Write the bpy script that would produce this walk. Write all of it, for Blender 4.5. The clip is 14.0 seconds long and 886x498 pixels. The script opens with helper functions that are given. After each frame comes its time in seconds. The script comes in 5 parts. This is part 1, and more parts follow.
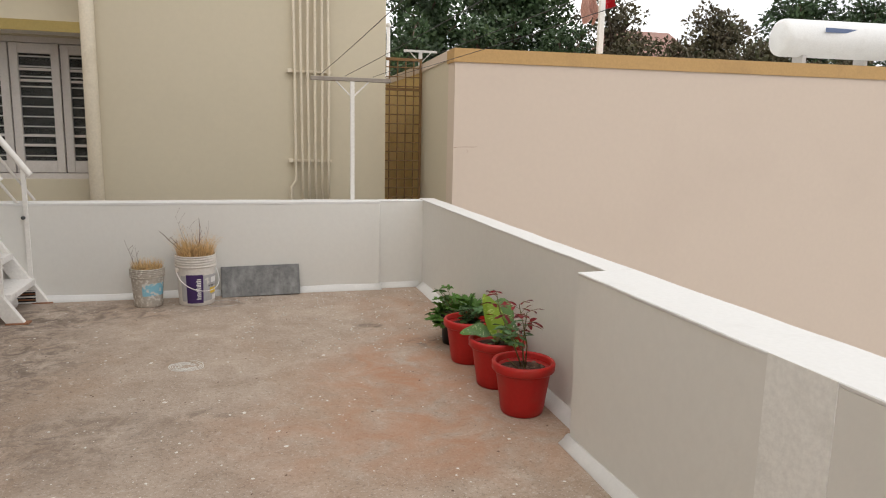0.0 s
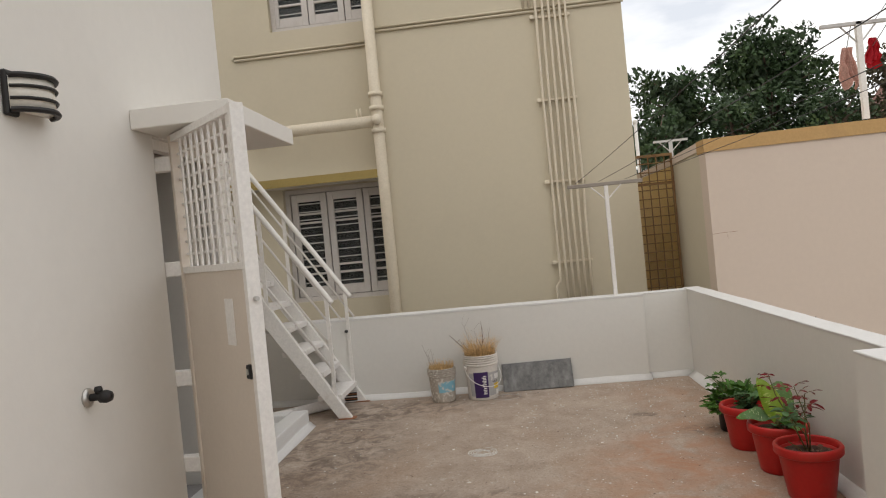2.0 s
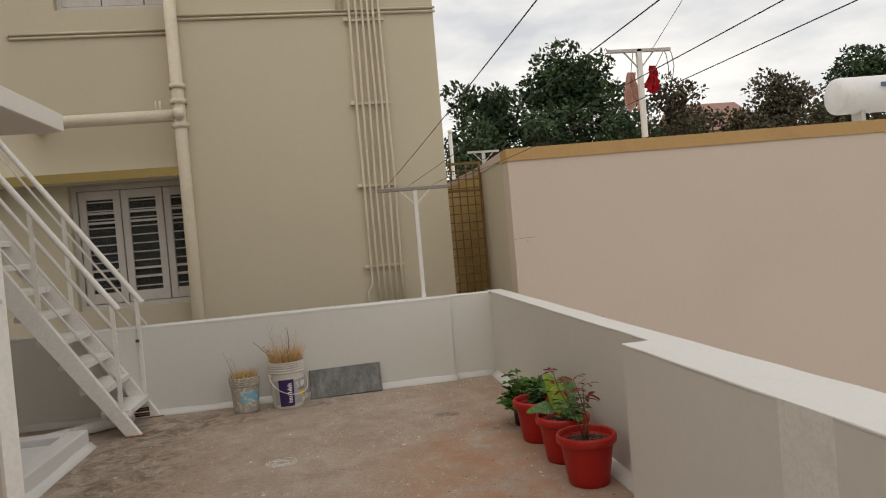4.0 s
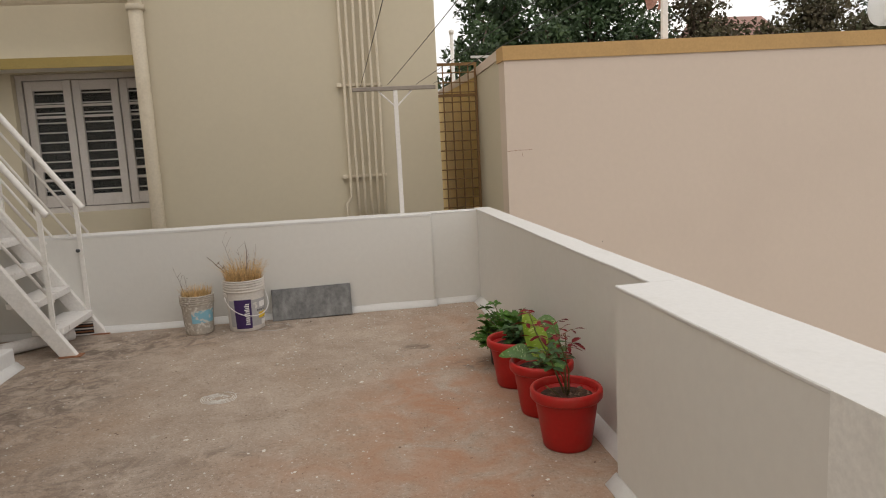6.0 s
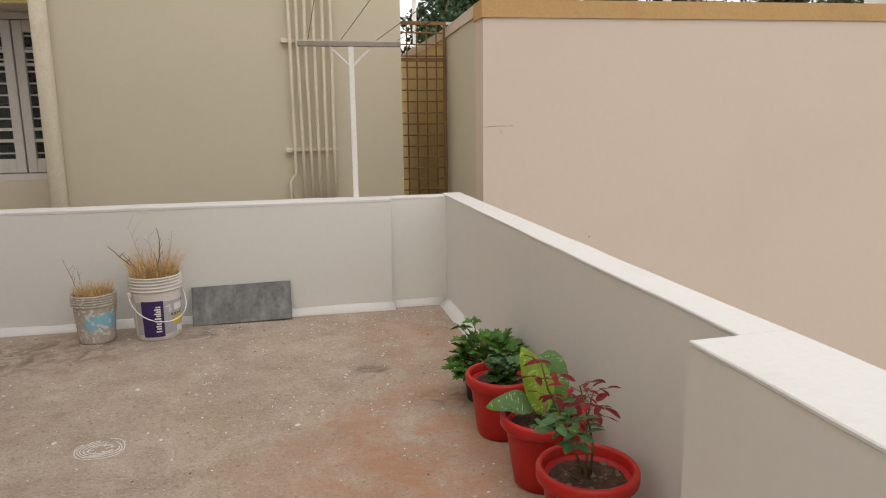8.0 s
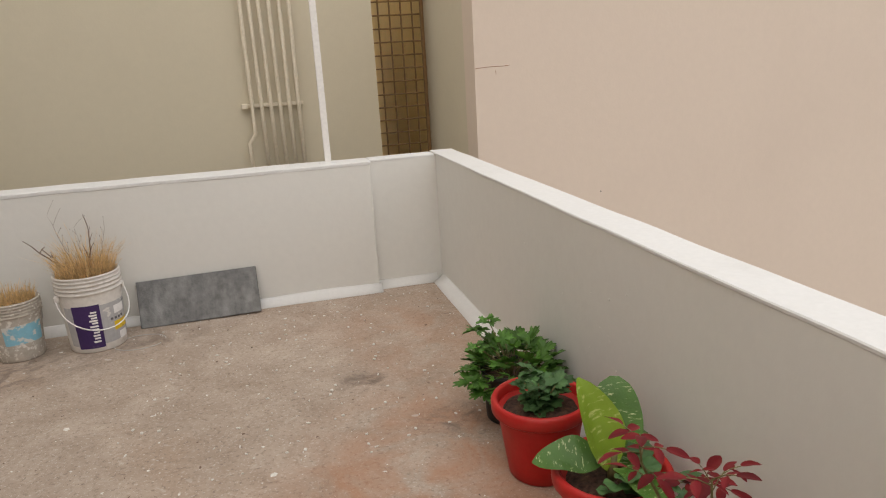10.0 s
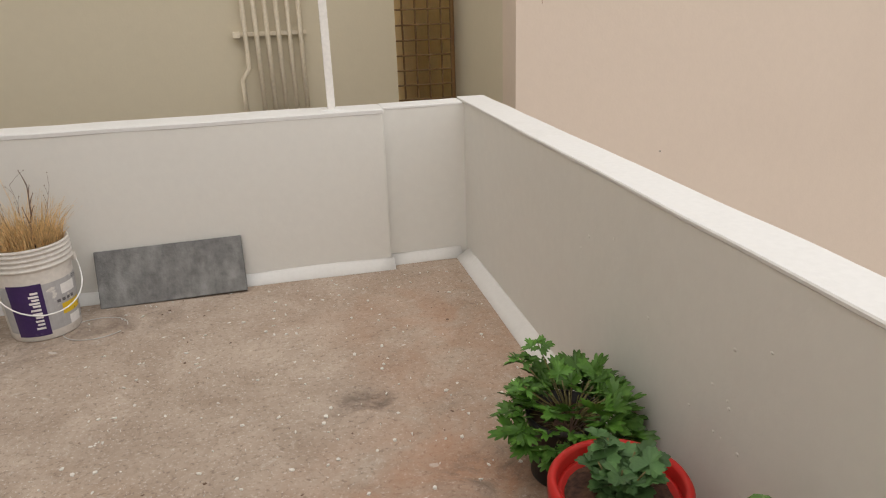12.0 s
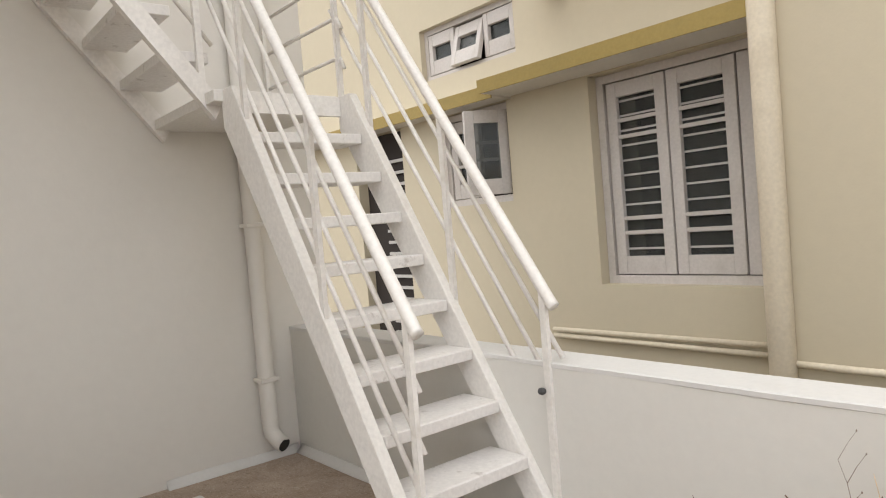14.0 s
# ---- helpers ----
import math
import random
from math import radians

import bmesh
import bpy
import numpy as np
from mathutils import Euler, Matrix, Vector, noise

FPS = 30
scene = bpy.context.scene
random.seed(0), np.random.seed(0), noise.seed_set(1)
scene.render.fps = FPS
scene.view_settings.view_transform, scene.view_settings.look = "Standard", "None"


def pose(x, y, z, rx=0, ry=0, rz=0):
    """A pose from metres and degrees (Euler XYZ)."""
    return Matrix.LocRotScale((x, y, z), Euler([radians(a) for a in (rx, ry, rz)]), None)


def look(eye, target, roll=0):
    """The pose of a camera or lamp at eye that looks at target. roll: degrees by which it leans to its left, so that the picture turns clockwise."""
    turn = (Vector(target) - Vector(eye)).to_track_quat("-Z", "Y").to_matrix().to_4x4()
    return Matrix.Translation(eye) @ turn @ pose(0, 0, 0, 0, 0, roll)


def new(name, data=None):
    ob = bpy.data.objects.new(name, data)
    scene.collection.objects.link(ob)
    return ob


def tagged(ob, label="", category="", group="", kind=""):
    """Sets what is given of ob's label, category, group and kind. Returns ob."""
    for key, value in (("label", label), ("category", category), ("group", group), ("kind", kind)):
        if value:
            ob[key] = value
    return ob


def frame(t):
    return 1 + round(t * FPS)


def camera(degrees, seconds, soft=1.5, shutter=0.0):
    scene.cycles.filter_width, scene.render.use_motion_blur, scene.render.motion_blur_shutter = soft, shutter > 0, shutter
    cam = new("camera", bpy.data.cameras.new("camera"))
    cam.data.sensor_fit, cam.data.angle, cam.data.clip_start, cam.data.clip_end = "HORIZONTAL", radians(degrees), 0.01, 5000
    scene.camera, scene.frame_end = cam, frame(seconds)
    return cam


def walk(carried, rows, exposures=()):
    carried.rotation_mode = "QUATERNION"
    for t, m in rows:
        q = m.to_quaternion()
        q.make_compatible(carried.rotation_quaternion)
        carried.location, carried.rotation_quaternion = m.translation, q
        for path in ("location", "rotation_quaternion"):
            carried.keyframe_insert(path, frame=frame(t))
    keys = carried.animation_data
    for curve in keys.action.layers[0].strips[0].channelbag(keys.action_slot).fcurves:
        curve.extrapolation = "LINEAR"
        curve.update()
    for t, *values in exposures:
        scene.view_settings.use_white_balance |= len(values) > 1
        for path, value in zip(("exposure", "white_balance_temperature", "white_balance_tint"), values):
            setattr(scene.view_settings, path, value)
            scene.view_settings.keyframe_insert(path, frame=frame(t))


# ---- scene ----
cam = camera(65.5, 14.0, soft=1.1)
PATH = [
    (0, (-1.364, -5.532, 1.252), (-0.827, -3.633, 0.929), 1.2),
    (0.5, (-1.364, -5.668, 1.243), (-1.4, -3.684, 0.988), 1.5),
    (1, (-1.402, -5.808, 1.274), (-1.887, -3.881, 1.055), -3.1),
    (1.5, (-1.454, -5.904, 1.315), (-1.945, -3.966, 1.258), -5.5),
    (2, (-1.436, -5.97, 1.316), (-1.625, -3.979, 1.296), -5.5),
    (2.5, (-1.366, -6.011, 1.307), (-1.399, -4.012, 1.375), -4.8),
    (3, (-1.38, -5.989, 1.306), (-1.223, -3.996, 1.343), -3.8),
    (3.5, (-1.41, -5.992, 1.287), (-1.183, -4.005, 1.292), -3.6),
    (4, (-1.303, -5.904, 1.27), (-0.989, -3.929, 1.225), -4.9),
    (6.5, (-0.975, -5.063, 1.213), (-0.699, -3.111, 0.878), -2.5),
    (7, (-0.952, -4.814, 1.202), (-0.565, -2.883, 0.852), -0.2),
    (9.3, (-0.935, -3.967, 1.224), (-0.455, -2.08, 0.764), -2.6),
    (9.5, (-0.975, -3.903, 1.213), (-0.424, -2.051, 0.697), -1.4),
    (10, (-0.887, -3.676, 1.213), (-0.419, -1.804, 0.687), -3.4),
    (10.5, (-0.838, -3.525, 1.216), (-0.396, -1.656, 0.66), -3.0),
    (11, (-0.814, -3.339, 1.201), (-0.286, -1.501, 0.615), -1.0),
    (11.5, (-0.811, -3.183, 1.171), (-0.292, -1.393, 0.444), -1.1),
    (12, (-0.772, -2.988, 1.183), (-0.36, -1.16, 0.484), -2.0),
    (12.5, (-0.762, -2.835, 1.166), (-0.474, -1.012, 0.396), 0.6),
    (13, (-0.859, -2.65, 1.187), (-0.723, -0.774, 0.51), 1.9),
    (13.5, (-0.968, -2.545, 1.218), (-1.281, -0.641, 0.692), 0.9),
    (14, (-1.236, -1.858, 1.245), (-2.777, -0.585, 1.17), -4.7),
]
EXPOSURES = [(0, 0.76, 6750, 10), (0.5, 0.58, 7000, 10), (1.0, 0.95, 6750, 10), (1.6, 0.80, 6700, 10), (2.0, 0.44, 6800, 10), (2.5, 0.20, 6900, 10), (3.0, 0.08, 7050, 9), (4.0, 0.12, 7100, 10), (6.5, 0.50, 7000, 11), (9.5, 0.70, 6900, 11), (12.5, 0.74, 6950, 11), (13.5, 0.90, 6850, 11), (14, 1.15, 6750, 10)]
walk(cam, [(t, look(eye, target, roll)) for t, eye, target, roll in PATH], EXPOSURES)

# ---- light: a bright overcast sky ----
SUN_ELEV, SUN_TURN = 58.0, 212.0
world = bpy.data.worlds.new("overcast_sky")
scene.world = world
world.use_nodes = True
wn, wl = world.node_tree.nodes, world.node_tree.links
wn.clear()
w_out, w_bg = wn.new("ShaderNodeOutputWorld"), wn.new("ShaderNodeBackground")
w_sky = wn.new("ShaderNodeTexSky")
w_sky.sky_type, w_sky.sun_disc = "NISHITA", False
w_sky.sun_elevation, w_sky.sun_rotation = radians(SUN_ELEV), radians(SUN_TURN)
w_scale = wn.new("ShaderNodeVectorMath")
w_scale.operation = "SCALE"
w_scale.inputs["Scale"].default_value = 0.10
w_co, w_map = wn.new("ShaderNodeTexCoord"), wn.new("ShaderNodeMapping")
w_map.inputs["Scale"].default_value = (1.6, 1.6, 4.5)
w_noise, w_ramp, w_mix = wn.new("ShaderNodeTexNoise"), wn.new("ShaderNodeValToRGB"), wn.new("ShaderNodeMix")
w_noise.inputs["Scale"].default_value, w_noise.inputs["Detail"].default_value = 2.2, 6.0
w_noise.inputs["Roughness"].default_value = 0.55
w_ramp.color_ramp.elements[0].position, w_ramp.color_ramp.elements[1].position = 0.33, 0.66
w_ramp.color_ramp.elements[0].color, w_ramp.color_ramp.elements[1].color = (0.56, 0.60, 0.67, 1), (1.0, 1.0, 1.0, 1)
w_mix.data_type = "RGBA"
w_mix.inputs[0].default_value = 0.94
wl.new(w_co.outputs["Generated"], w_map.inputs["Vector"])
wl.new(w_map.outputs["Vector"], w_noise.inputs["Vector"])
wl.new(w_noise.outputs["Fac"], w_ramp.inputs["Fac"])
wl.new(w_sky.outputs["Color"], w_scale.inputs[0])
wl.new(w_scale.outputs["Vector"], w_mix.inputs[6])
wl.new(w_ramp.outputs["Color"], w_mix.inputs[7])
wl.new(w_mix.outputs[2], w_bg.inputs["Color"])
w_bg.inputs["Strength"].default_value = 1.06
wl.new(w_bg.outputs["Background"], w_out.inputs["Surface"])
sun = new("sun", bpy.data.lights.new("sun", "SUN"))
sun.data.energy, sun.data.angle, sun.data.color = 0.5, radians(60), (1.0, 0.95, 0.88)
sun.matrix_world = pose(0, 0, 12, 90 - SUN_ELEV, 0, 180 - SUN_TURN)


# ---- materials ----
def material(name, base, rough=0.7, metal=0.0, grain=0.06, grain_scale=60.0, stain=None, stain_scale=1.6, stain_mix=0.35,
             stain_from=0.52, stain_to=0.72, bump=0.15, bump_scale=120.0, piece=0.0, spec=0.4, stretch=(1, 1, 1)):
    """A surface with fine grain, larger stains and relief, at real size."""
    m = bpy.data.materials.new(name)
    m.use_nodes = True
    n, l = m.node_tree.nodes, m.node_tree.links
    b = n["Principled BSDF"]
    b.inputs["Roughness"].default_value, b.inputs["Metallic"].default_value = rough, metal
    b.inputs["Specular IOR Level"].default_value = spec
    co = n.new("ShaderNodeTexCoord")
    fine = n.new("ShaderNodeTexNoise")
    fine.inputs["Scale"].default_value, fine.inputs["Detail"].default_value = grain_scale, 5
    l.new(co.outputs["Object"], fine.inputs["Vector"])
    ramp = n.new("ShaderNodeValToRGB")
    ramp.color_ramp.elements[0].position, ramp.color_ramp.elements[1].position = 0.3, 0.7
    ramp.color_ramp.elements[0].color = (*[c * (1 - grain) for c in base], 1)
    ramp.color_ramp.elements[1].color = (*[min(1, c * (1 + grain)) for c in base], 1)
    l.new(fine.outputs["Fac"], ramp.inputs["Fac"])
    colour = ramp.outputs["Color"]
    if stain:
        big = n.new("ShaderNodeTexNoise")
        big.inputs["Scale"].default_value, big.inputs["Detail"].default_value = stain_scale, 7
        big.inputs["Roughness"].default_value = 0.62
        mp = n.new("ShaderNodeMapping")
        mp.inputs["Scale"].default_value = stretch
        l.new(co.outputs["Object"], mp.inputs["Vector"])
        l.new(mp.outputs["Vector"], big.inputs["Vector"])
        edge = n.new("ShaderNodeMapRange")
        edge.inputs["From Min"].default_value, edge.inputs["From Max"].default_value = stain_from, stain_to
        edge.inputs["To Max"].default_value = stain_mix
        l.new(big.outputs["Fac"], edge.inputs["Value"])
        mix = n.new("ShaderNodeMix")
        mix.data_type = "RGBA"
        l.new(edge.outputs["Result"], mix.inputs[0])
        l.new(colour, mix.inputs[6])
        mix.inputs[7].default_value = (*stain, 1)
        colour = mix.outputs[2]
    if piece:
        info, vary, hsv = n.new("ShaderNodeObjectInfo"), n.new("ShaderNodeMapRange"), n.new("ShaderNodeHueSaturation")
        vary.inputs["To Min"].default_value, vary.inputs["To Max"].default_value = 1 - piece, 1 + piece
        l.new(info.outputs["Random"], vary.inputs["Value"])
        l.new(vary.outputs["Result"], hsv.inputs["Value"])
        l.new(colour, hsv.inputs["Color"])
        colour = hsv.outputs["Color"]
    l.new(colour, b.inputs["Base Color"])
    if bump:
        rel, bn = n.new("ShaderNodeTexNoise"), n.new("ShaderNodeBump")
        rel.inputs["Scale"].default_value, rel.inputs["Detail"].default_value = bump_scale, 4
        l.new(co.outputs["Object"], rel.inputs["Vector"])
        bn.inputs["Strength"].default_value, bn.inputs["Distance"].default_value = bump, 0.004
        l.new(rel.outputs["Fac"], bn.inputs["Height"])
        l.new(bn.outputs["Normal"], b.inputs["Normal"])
    return m


def glass(name, tint=(0.30, 0.31, 0.30)):
    m = bpy.data.materials.new(name)
    m.use_nodes = True
    b = m.node_tree.nodes["Principled BSDF"]
    b.inputs["Base Color"].default_value = (*tint, 1)
    b.inputs["Roughness"].default_value = 0.12
    b.inputs["Specular IOR Level"].default_value = 0.2
    b.inputs["Transmission Weight"].default_value = 0.9
    b.inputs["IOR"].default_value = 1.3
    return m


def floor_material():
    """Old cement terrace: grey screed, brown dust, rust-red wash, damp dark patches and drops of white paint."""
    m = bpy.data.materials.new("terrace_cement")
    m.use_nodes = True
    n, l = m.node_tree.nodes, m.node_tree.links
    b = n["Principled BSDF"]
    b.inputs["Roughness"].default_value, b.inputs["Specular IOR Level"].default_value = 0.85, 0.25
    co = n.new("ShaderNodeTexCoord")

    def tex(scale, detail, rough, warp=0.0):
        t = n.new("ShaderNodeTexNoise")
        t.inputs["Scale"].default_value, t.inputs["Detail"].default_value = scale, detail
        t.inputs["Roughness"].default_value, t.inputs["Distortion"].default_value = rough, warp
        l.new(co.outputs["Object"], t.inputs["Vector"])
        return t.outputs["Fac"]

    def band(value, lo, hi, top=1.0):
        r = n.new("ShaderNodeMapRange")
        r.inputs["From Min"].default_value, r.inputs["From Max"].default_value = lo, hi
        r.inputs["To Max"].default_value = top
        l.new(value, r.inputs["Value"])
        return r.outputs["Result"]

    def times(a, c):
        k = n.new("ShaderNodeMath")
        k.operation = "MULTIPLY"
        l.new(a, k.inputs[0])
        l.new(c, k.inputs[1])
        return k.outputs["Value"]

    def spot(x, y, rx, ry):
        """A soft round area of the floor, one in its middle and none outside."""
        mp, ln = n.new("ShaderNodeMapping"), n.new("ShaderNodeVectorMath")
        mp.inputs["Location"].default_value = (-x / rx, -y / ry, 0)
        mp.inputs["Scale"].default_value = (1 / rx, 1 / ry, 0)
        ln.operation = "LENGTH"
        l.new(co.outputs["Object"], mp.inputs["Vector"])
        l.new(mp.outputs["Vector"], ln.inputs[0])
        r = n.new("ShaderNodeMapRange")
        r.interpolation_type = "SMOOTHSTEP"
        r.inputs["From Min"].default_value, r.inputs["From Max"].default_value = 1.0, 0.25
        l.new(ln.outputs["Value"], r.inputs["Value"])
        return r.outputs["Result"]

    def mixed(fac, under, over):
        k = n.new("ShaderNodeMix")
        k.data_type = "RGBA"
        l.new(fac, k.inputs[0])
        l.new(under, k.inputs[6])
        k.inputs[7].default_value = (*over, 1)
        return k.outputs[2]

    grey = n.new("ShaderNodeValToRGB")
    grey.color_ramp.elements[0].position, grey.color_ramp.elements[1].position = 0.3, 0.7
    grey.color_ramp.elements[0].color, grey.color_ramp.elements[1].color = (0.290, 0.219, 0.168, 1), (0.475, 0.388, 0.316, 1)
    l.new(tex(3.6, 12, 0.76, 0.5), grey.inputs["Fac"])
    c = mixed(band(tex(1.1, 6, 0.6, 0.6), 0.50, 0.70, 0.45), grey.outputs["Color"], (0.36, 0.24, 0.16))
    c = mixed(band(tex(13, 9, 0.78, 0.6), 0.55, 0.66, 0.42), c, (0.22, 0.155, 0.115))
    c = mixed(band(tex(60, 6, 0.75), 0.53, 0.64, 0.62), c, (0.15, 0.11, 0.085))
    c = mixed(band(tex(21, 8, 0.78, 0.9), 0.57, 0.66, 0.50), c, (0.54, 0.48, 0.42))
    c = mixed(band(tex(95, 4, 0.7), 0.58, 0.63, 0.55), c, (0.62, 0.56, 0.50))
    rust = tex(4.5, 7, 0.66, 0.7)
    for x, y, rx, ry, k in ((-0.45, -2.75, 0.75, 0.85, 0.55), (-0.40, -1.85, 0.75, 0.75, 0.62), (-0.95, -2.75, 0.9, 0.7, 0.38), (-0.75, -2.10, 0.6, 0.5, 0.45),
                            (-0.25, -0.95, 0.55, 1.0, 0.32), (-0.4, -0.4, 0.8, 0.5, 0.12), (-2.6, -3.9, 0.9, 0.7, 0.45)):
        c = mixed(times(spot(x, y, rx, ry), band(rust, 0.36, 0.62, k)), c, (0.39, 0.185, 0.10))
    damp = tex(7.5, 7, 0.7, 1.2)
    for x, y, rx, ry, k in ((-2.75, -1.5, 0.75, 1.2, 0.85), (-2.3, -0.45, 0.9, 0.4, 0.75), (-2.7, -0.6, 0.5, 0.5, 0.8), (-0.62, -1.15, 0.16, 0.13, 0.9),
                            (-0.33, -1.55, 0.22, 0.16, 0.9), (-1.55, -2.45, 0.28, 0.14, 0.6), (-2.1, -2.6, 0.6, 0.5, 0.55), (-1.5, -0.3, 0.35, 0.2, 0.55)):
        c = mixed(times(spot(x, y, rx, ry), band(damp, 0.42, 0.62, k)), c, (0.14, 0.105, 0.085))
    cell = n.new("ShaderNodeTexVoronoi")
    cell.inputs["Scale"].default_value = 6.5
    warp = n.new("ShaderNodeTexNoise")
    warp.inputs["Scale"].default_value = 16.0
    sh, ad = n.new("ShaderNodeVectorMath"), n.new("ShaderNodeVectorMath")
    sh.operation, ad.operation = "SCALE", "ADD"
    sh.inputs["Scale"].default_value = 0.05
    l.new(co.outputs["Object"], warp.inputs["Vector"])
    l.new(warp.outputs["Color"], sh.inputs[0])
    l.new(sh.outputs["Vector"], ad.inputs[0])
    l.new(co.outputs["Object"], ad.inputs[1])
    l.new(ad.outputs["Vector"], cell.inputs["Vector"])
    drop = n.new("ShaderNodeMapRange")
    drop.inputs["From Min"].default_value, drop.inputs["From Max"].default_value = 0.075, 0.05
    l.new(cell.outputs["Distance"], drop.inputs["Value"])
    c = mixed(times(drop.outputs["Result"], band(tex(2.3, 3, 0.5), 0.50, 0.58, 0.35)), c, (0.72, 0.69, 0.64))
    l.new(c, b.inputs["Base Color"])
    rel, bn = n.new("ShaderNodeTexNoise"), n.new("ShaderNodeBump")
    rel.inputs["Scale"].default_value, rel.inputs["Detail"].default_value = 38, 8
    l.new(co.outputs["Object"], rel.inputs["Vector"])
    bn.inputs["Strength"].default_value, bn.inputs["Distance"].default_value = 0.55, 0.008
    l.new(rel.outputs["Fac"], bn.inputs["Height"])
    l.new(bn.outputs["Normal"], b.inputs["Normal"])
    return m


M_FLOOR = floor_material()
M_PARAPET = material("grey_white_distemper", (0.68, 0.663, 0.62), 0.8, stain=(0.61, 0.59, 0.55), stain_mix=0.28, stain_scale=1.5, bump=0.14, bump_scale=45, grain=0.015, grain_scale=25)
M_COPING = material("white_lime_paint", (0.66, 0.648, 0.628), 0.75, stain=(0.55, 0.533, 0.50), stain_mix=0.4, stain_scale=4, stain_from=0.58, bump=0.15, bump_scale=60, grain=0.025)
M_HOUSE = material("off_white_house_paint", (0.72, 0.687, 0.635), 0.75, stain=(0.64, 0.607, 0.555), stain_mix=0.3, stain_scale=1.1, bump=0.10, bump_scale=50, grain=0.012, grain_scale=18)
M_CREAM = material("cream_wall_paint", (0.565, 0.50, 0.375), 0.8, stain=(0.50, 0.445, 0.335), stain_mix=0.4, stain_scale=0.8, bump=0.16, bump_scale=70, grain=0.013, grain_scale=22)
M_PEACH = material("peach_wall_paint", (0.64, 0.53, 0.44), 0.82, stain=(0.58, 0.475, 0.395), stain_mix=0.4, stain_scale=0.7, bump=0.16, bump_scale=70, grain=0.013, grain_scale=22)
M_OCHRE = material("ochre_band_paint", (0.50, 0.31, 0.13), 0.8, stain=(0.36, 0.22, 0.10), stain_mix=0.5, stain_scale=3)
M_GOLD = material("golden_ochre_wall", (0.66, 0.47, 0.19), 0.8, stain=(0.42, 0.28, 0.09), stain_mix=0.5, stain_scale=1.2, bump=0.3, bump_scale=60)
M_OLIVE = material("olive_band_paint", (0.34, 0.25, 0.085), 0.8, stain=(0.25, 0.2, 0.08), stain_mix=0.4, stain_scale=3)
M_WHITE_METAL = material("white_enamel_paint", (0.78, 0.75, 0.71), 0.45, stain=(0.62, 0.57, 0.5), stain_mix=0.5, stain_scale=9, stain_from=0.58, bump=0.08)
M_TREAD = material("worn_white_tread_paint", (0.74, 0.71, 0.68), 0.6, stain=(0.36, 0.31, 0.27), stain_mix=0.55, stain_scale=14, stain_from=0.6, stain_to=0.68, bump=0.12)
M_DOOR = material("ivory_door_enamel", (0.66, 0.58, 0.49), 0.4, stain=(0.58, 0.5, 0.42), stain_mix=0.4, stain_scale=2.0, bump=0.06, grain=0.02)
M_PIPE = material("cream_pipe_paint", (0.68, 0.60, 0.47), 0.5, stain=(0.5, 0.42, 0.3), stain_mix=0.4, stain_scale=5, bump=0.08)
M_WINDOW = material("grey_white_window_paint", (0.56, 0.52, 0.49), 0.5, stain=(0.42, 0.38, 0.34), stain_mix=0.4, stain_scale=6, bump=0.06)
M_BAR = material("pale_grille_bar_paint", (0.50, 0.48, 0.46), 0.5, bump=0.05)
M_STEEL = material("weathered_steel", (0.30, 0.26, 0.22), 0.6, stain=(0.16, 0.11, 0.08), stain_mix=0.5, stain_scale=14, bump=0.15)
M_GLASS = glass("window_glass")
# Near-black: room shade put into the colour; also the neighbour door leaf.
M_DARK = material("room_shade_and_door_brown", (0.035, 0.028, 0.025), 0.9, bump=0)
M_ROOM = material("grey_room_plaster", (0.32, 0.30, 0.29), 0.9, bump=0.1)
M_POT = material("red_plastic_pot", (0.41, 0.016, 0.013), 0.45, spec=0.3, grain=0.05, stain=(0.36, 0.05, 0.035), stain_mix=0.5, stain_scale=9, bump=0.05, piece=0.06)
M_BLACKPOT = material("black_plastic_pot", (0.018, 0.016, 0.016), 0.5, stain=(0.08, 0.05, 0.035), stain_mix=0.5, stain_scale=12, bump=0.05)
M_SOIL = material("dark_potting_soil", (0.055, 0.028, 0.018), 0.95, grain=0.5, grain_scale=90, stain=(0.16, 0.09, 0.05), stain_mix=0.6, stain_scale=40, bump=1.0, bump_scale=70)
M_BUCKET = material("white_plastic_bucket", (0.66, 0.62, 0.57), 0.45, stain=(0.40, 0.33, 0.27), stain_mix=0.6, stain_scale=10, stain_from=0.56, stain_to=0.70, bump=0.06)
M_OLDBUCKET = material("paint_spattered_bucket", (0.44, 0.39, 0.33), 0.7, grain=0.15, grain_scale=30, stain=(0.70, 0.66, 0.60), stain_mix=0.9, stain_scale=48, stain_from=0.54, stain_to=0.60, bump=0.3)
M_BLUE = material("faded_blue_print", (0.22, 0.47, 0.58), 0.6, stain=(0.62, 0.6, 0.55), stain_mix=0.95, stain_scale=24, stain_from=0.54, stain_to=0.58, bump=0.1)
M_PURPLE = material("deep_purple_print", (0.045, 0.02, 0.10), 0.4, stain=(0.16, 0.13, 0.2), stain_mix=0.5, stain_scale=25, stain_from=0.62, stain_to=0.66, bump=0)
M_GREYPRINT = material("grey_print", (0.42, 0.41, 0.41), 0.45, stain=(0.7, 0.67, 0.62), stain_mix=0.8, stain_scale=25, stain_from=0.6, stain_to=0.64, bump=0)
M_YELLOW = material("yellow_print", (0.75, 0.50, 0.03), 0.45, stain=(0.15, 0.10, 0.04), stain_mix=0.9, stain_scale=38, stain_from=0.58, stain_to=0.60, bump=0)
M_LETTER = material("white_print", (0.78, 0.76, 0.74), 0.5, bump=0)
M_INK = material("dark_print", (0.12, 0.11, 0.12), 0.5, bump=0)
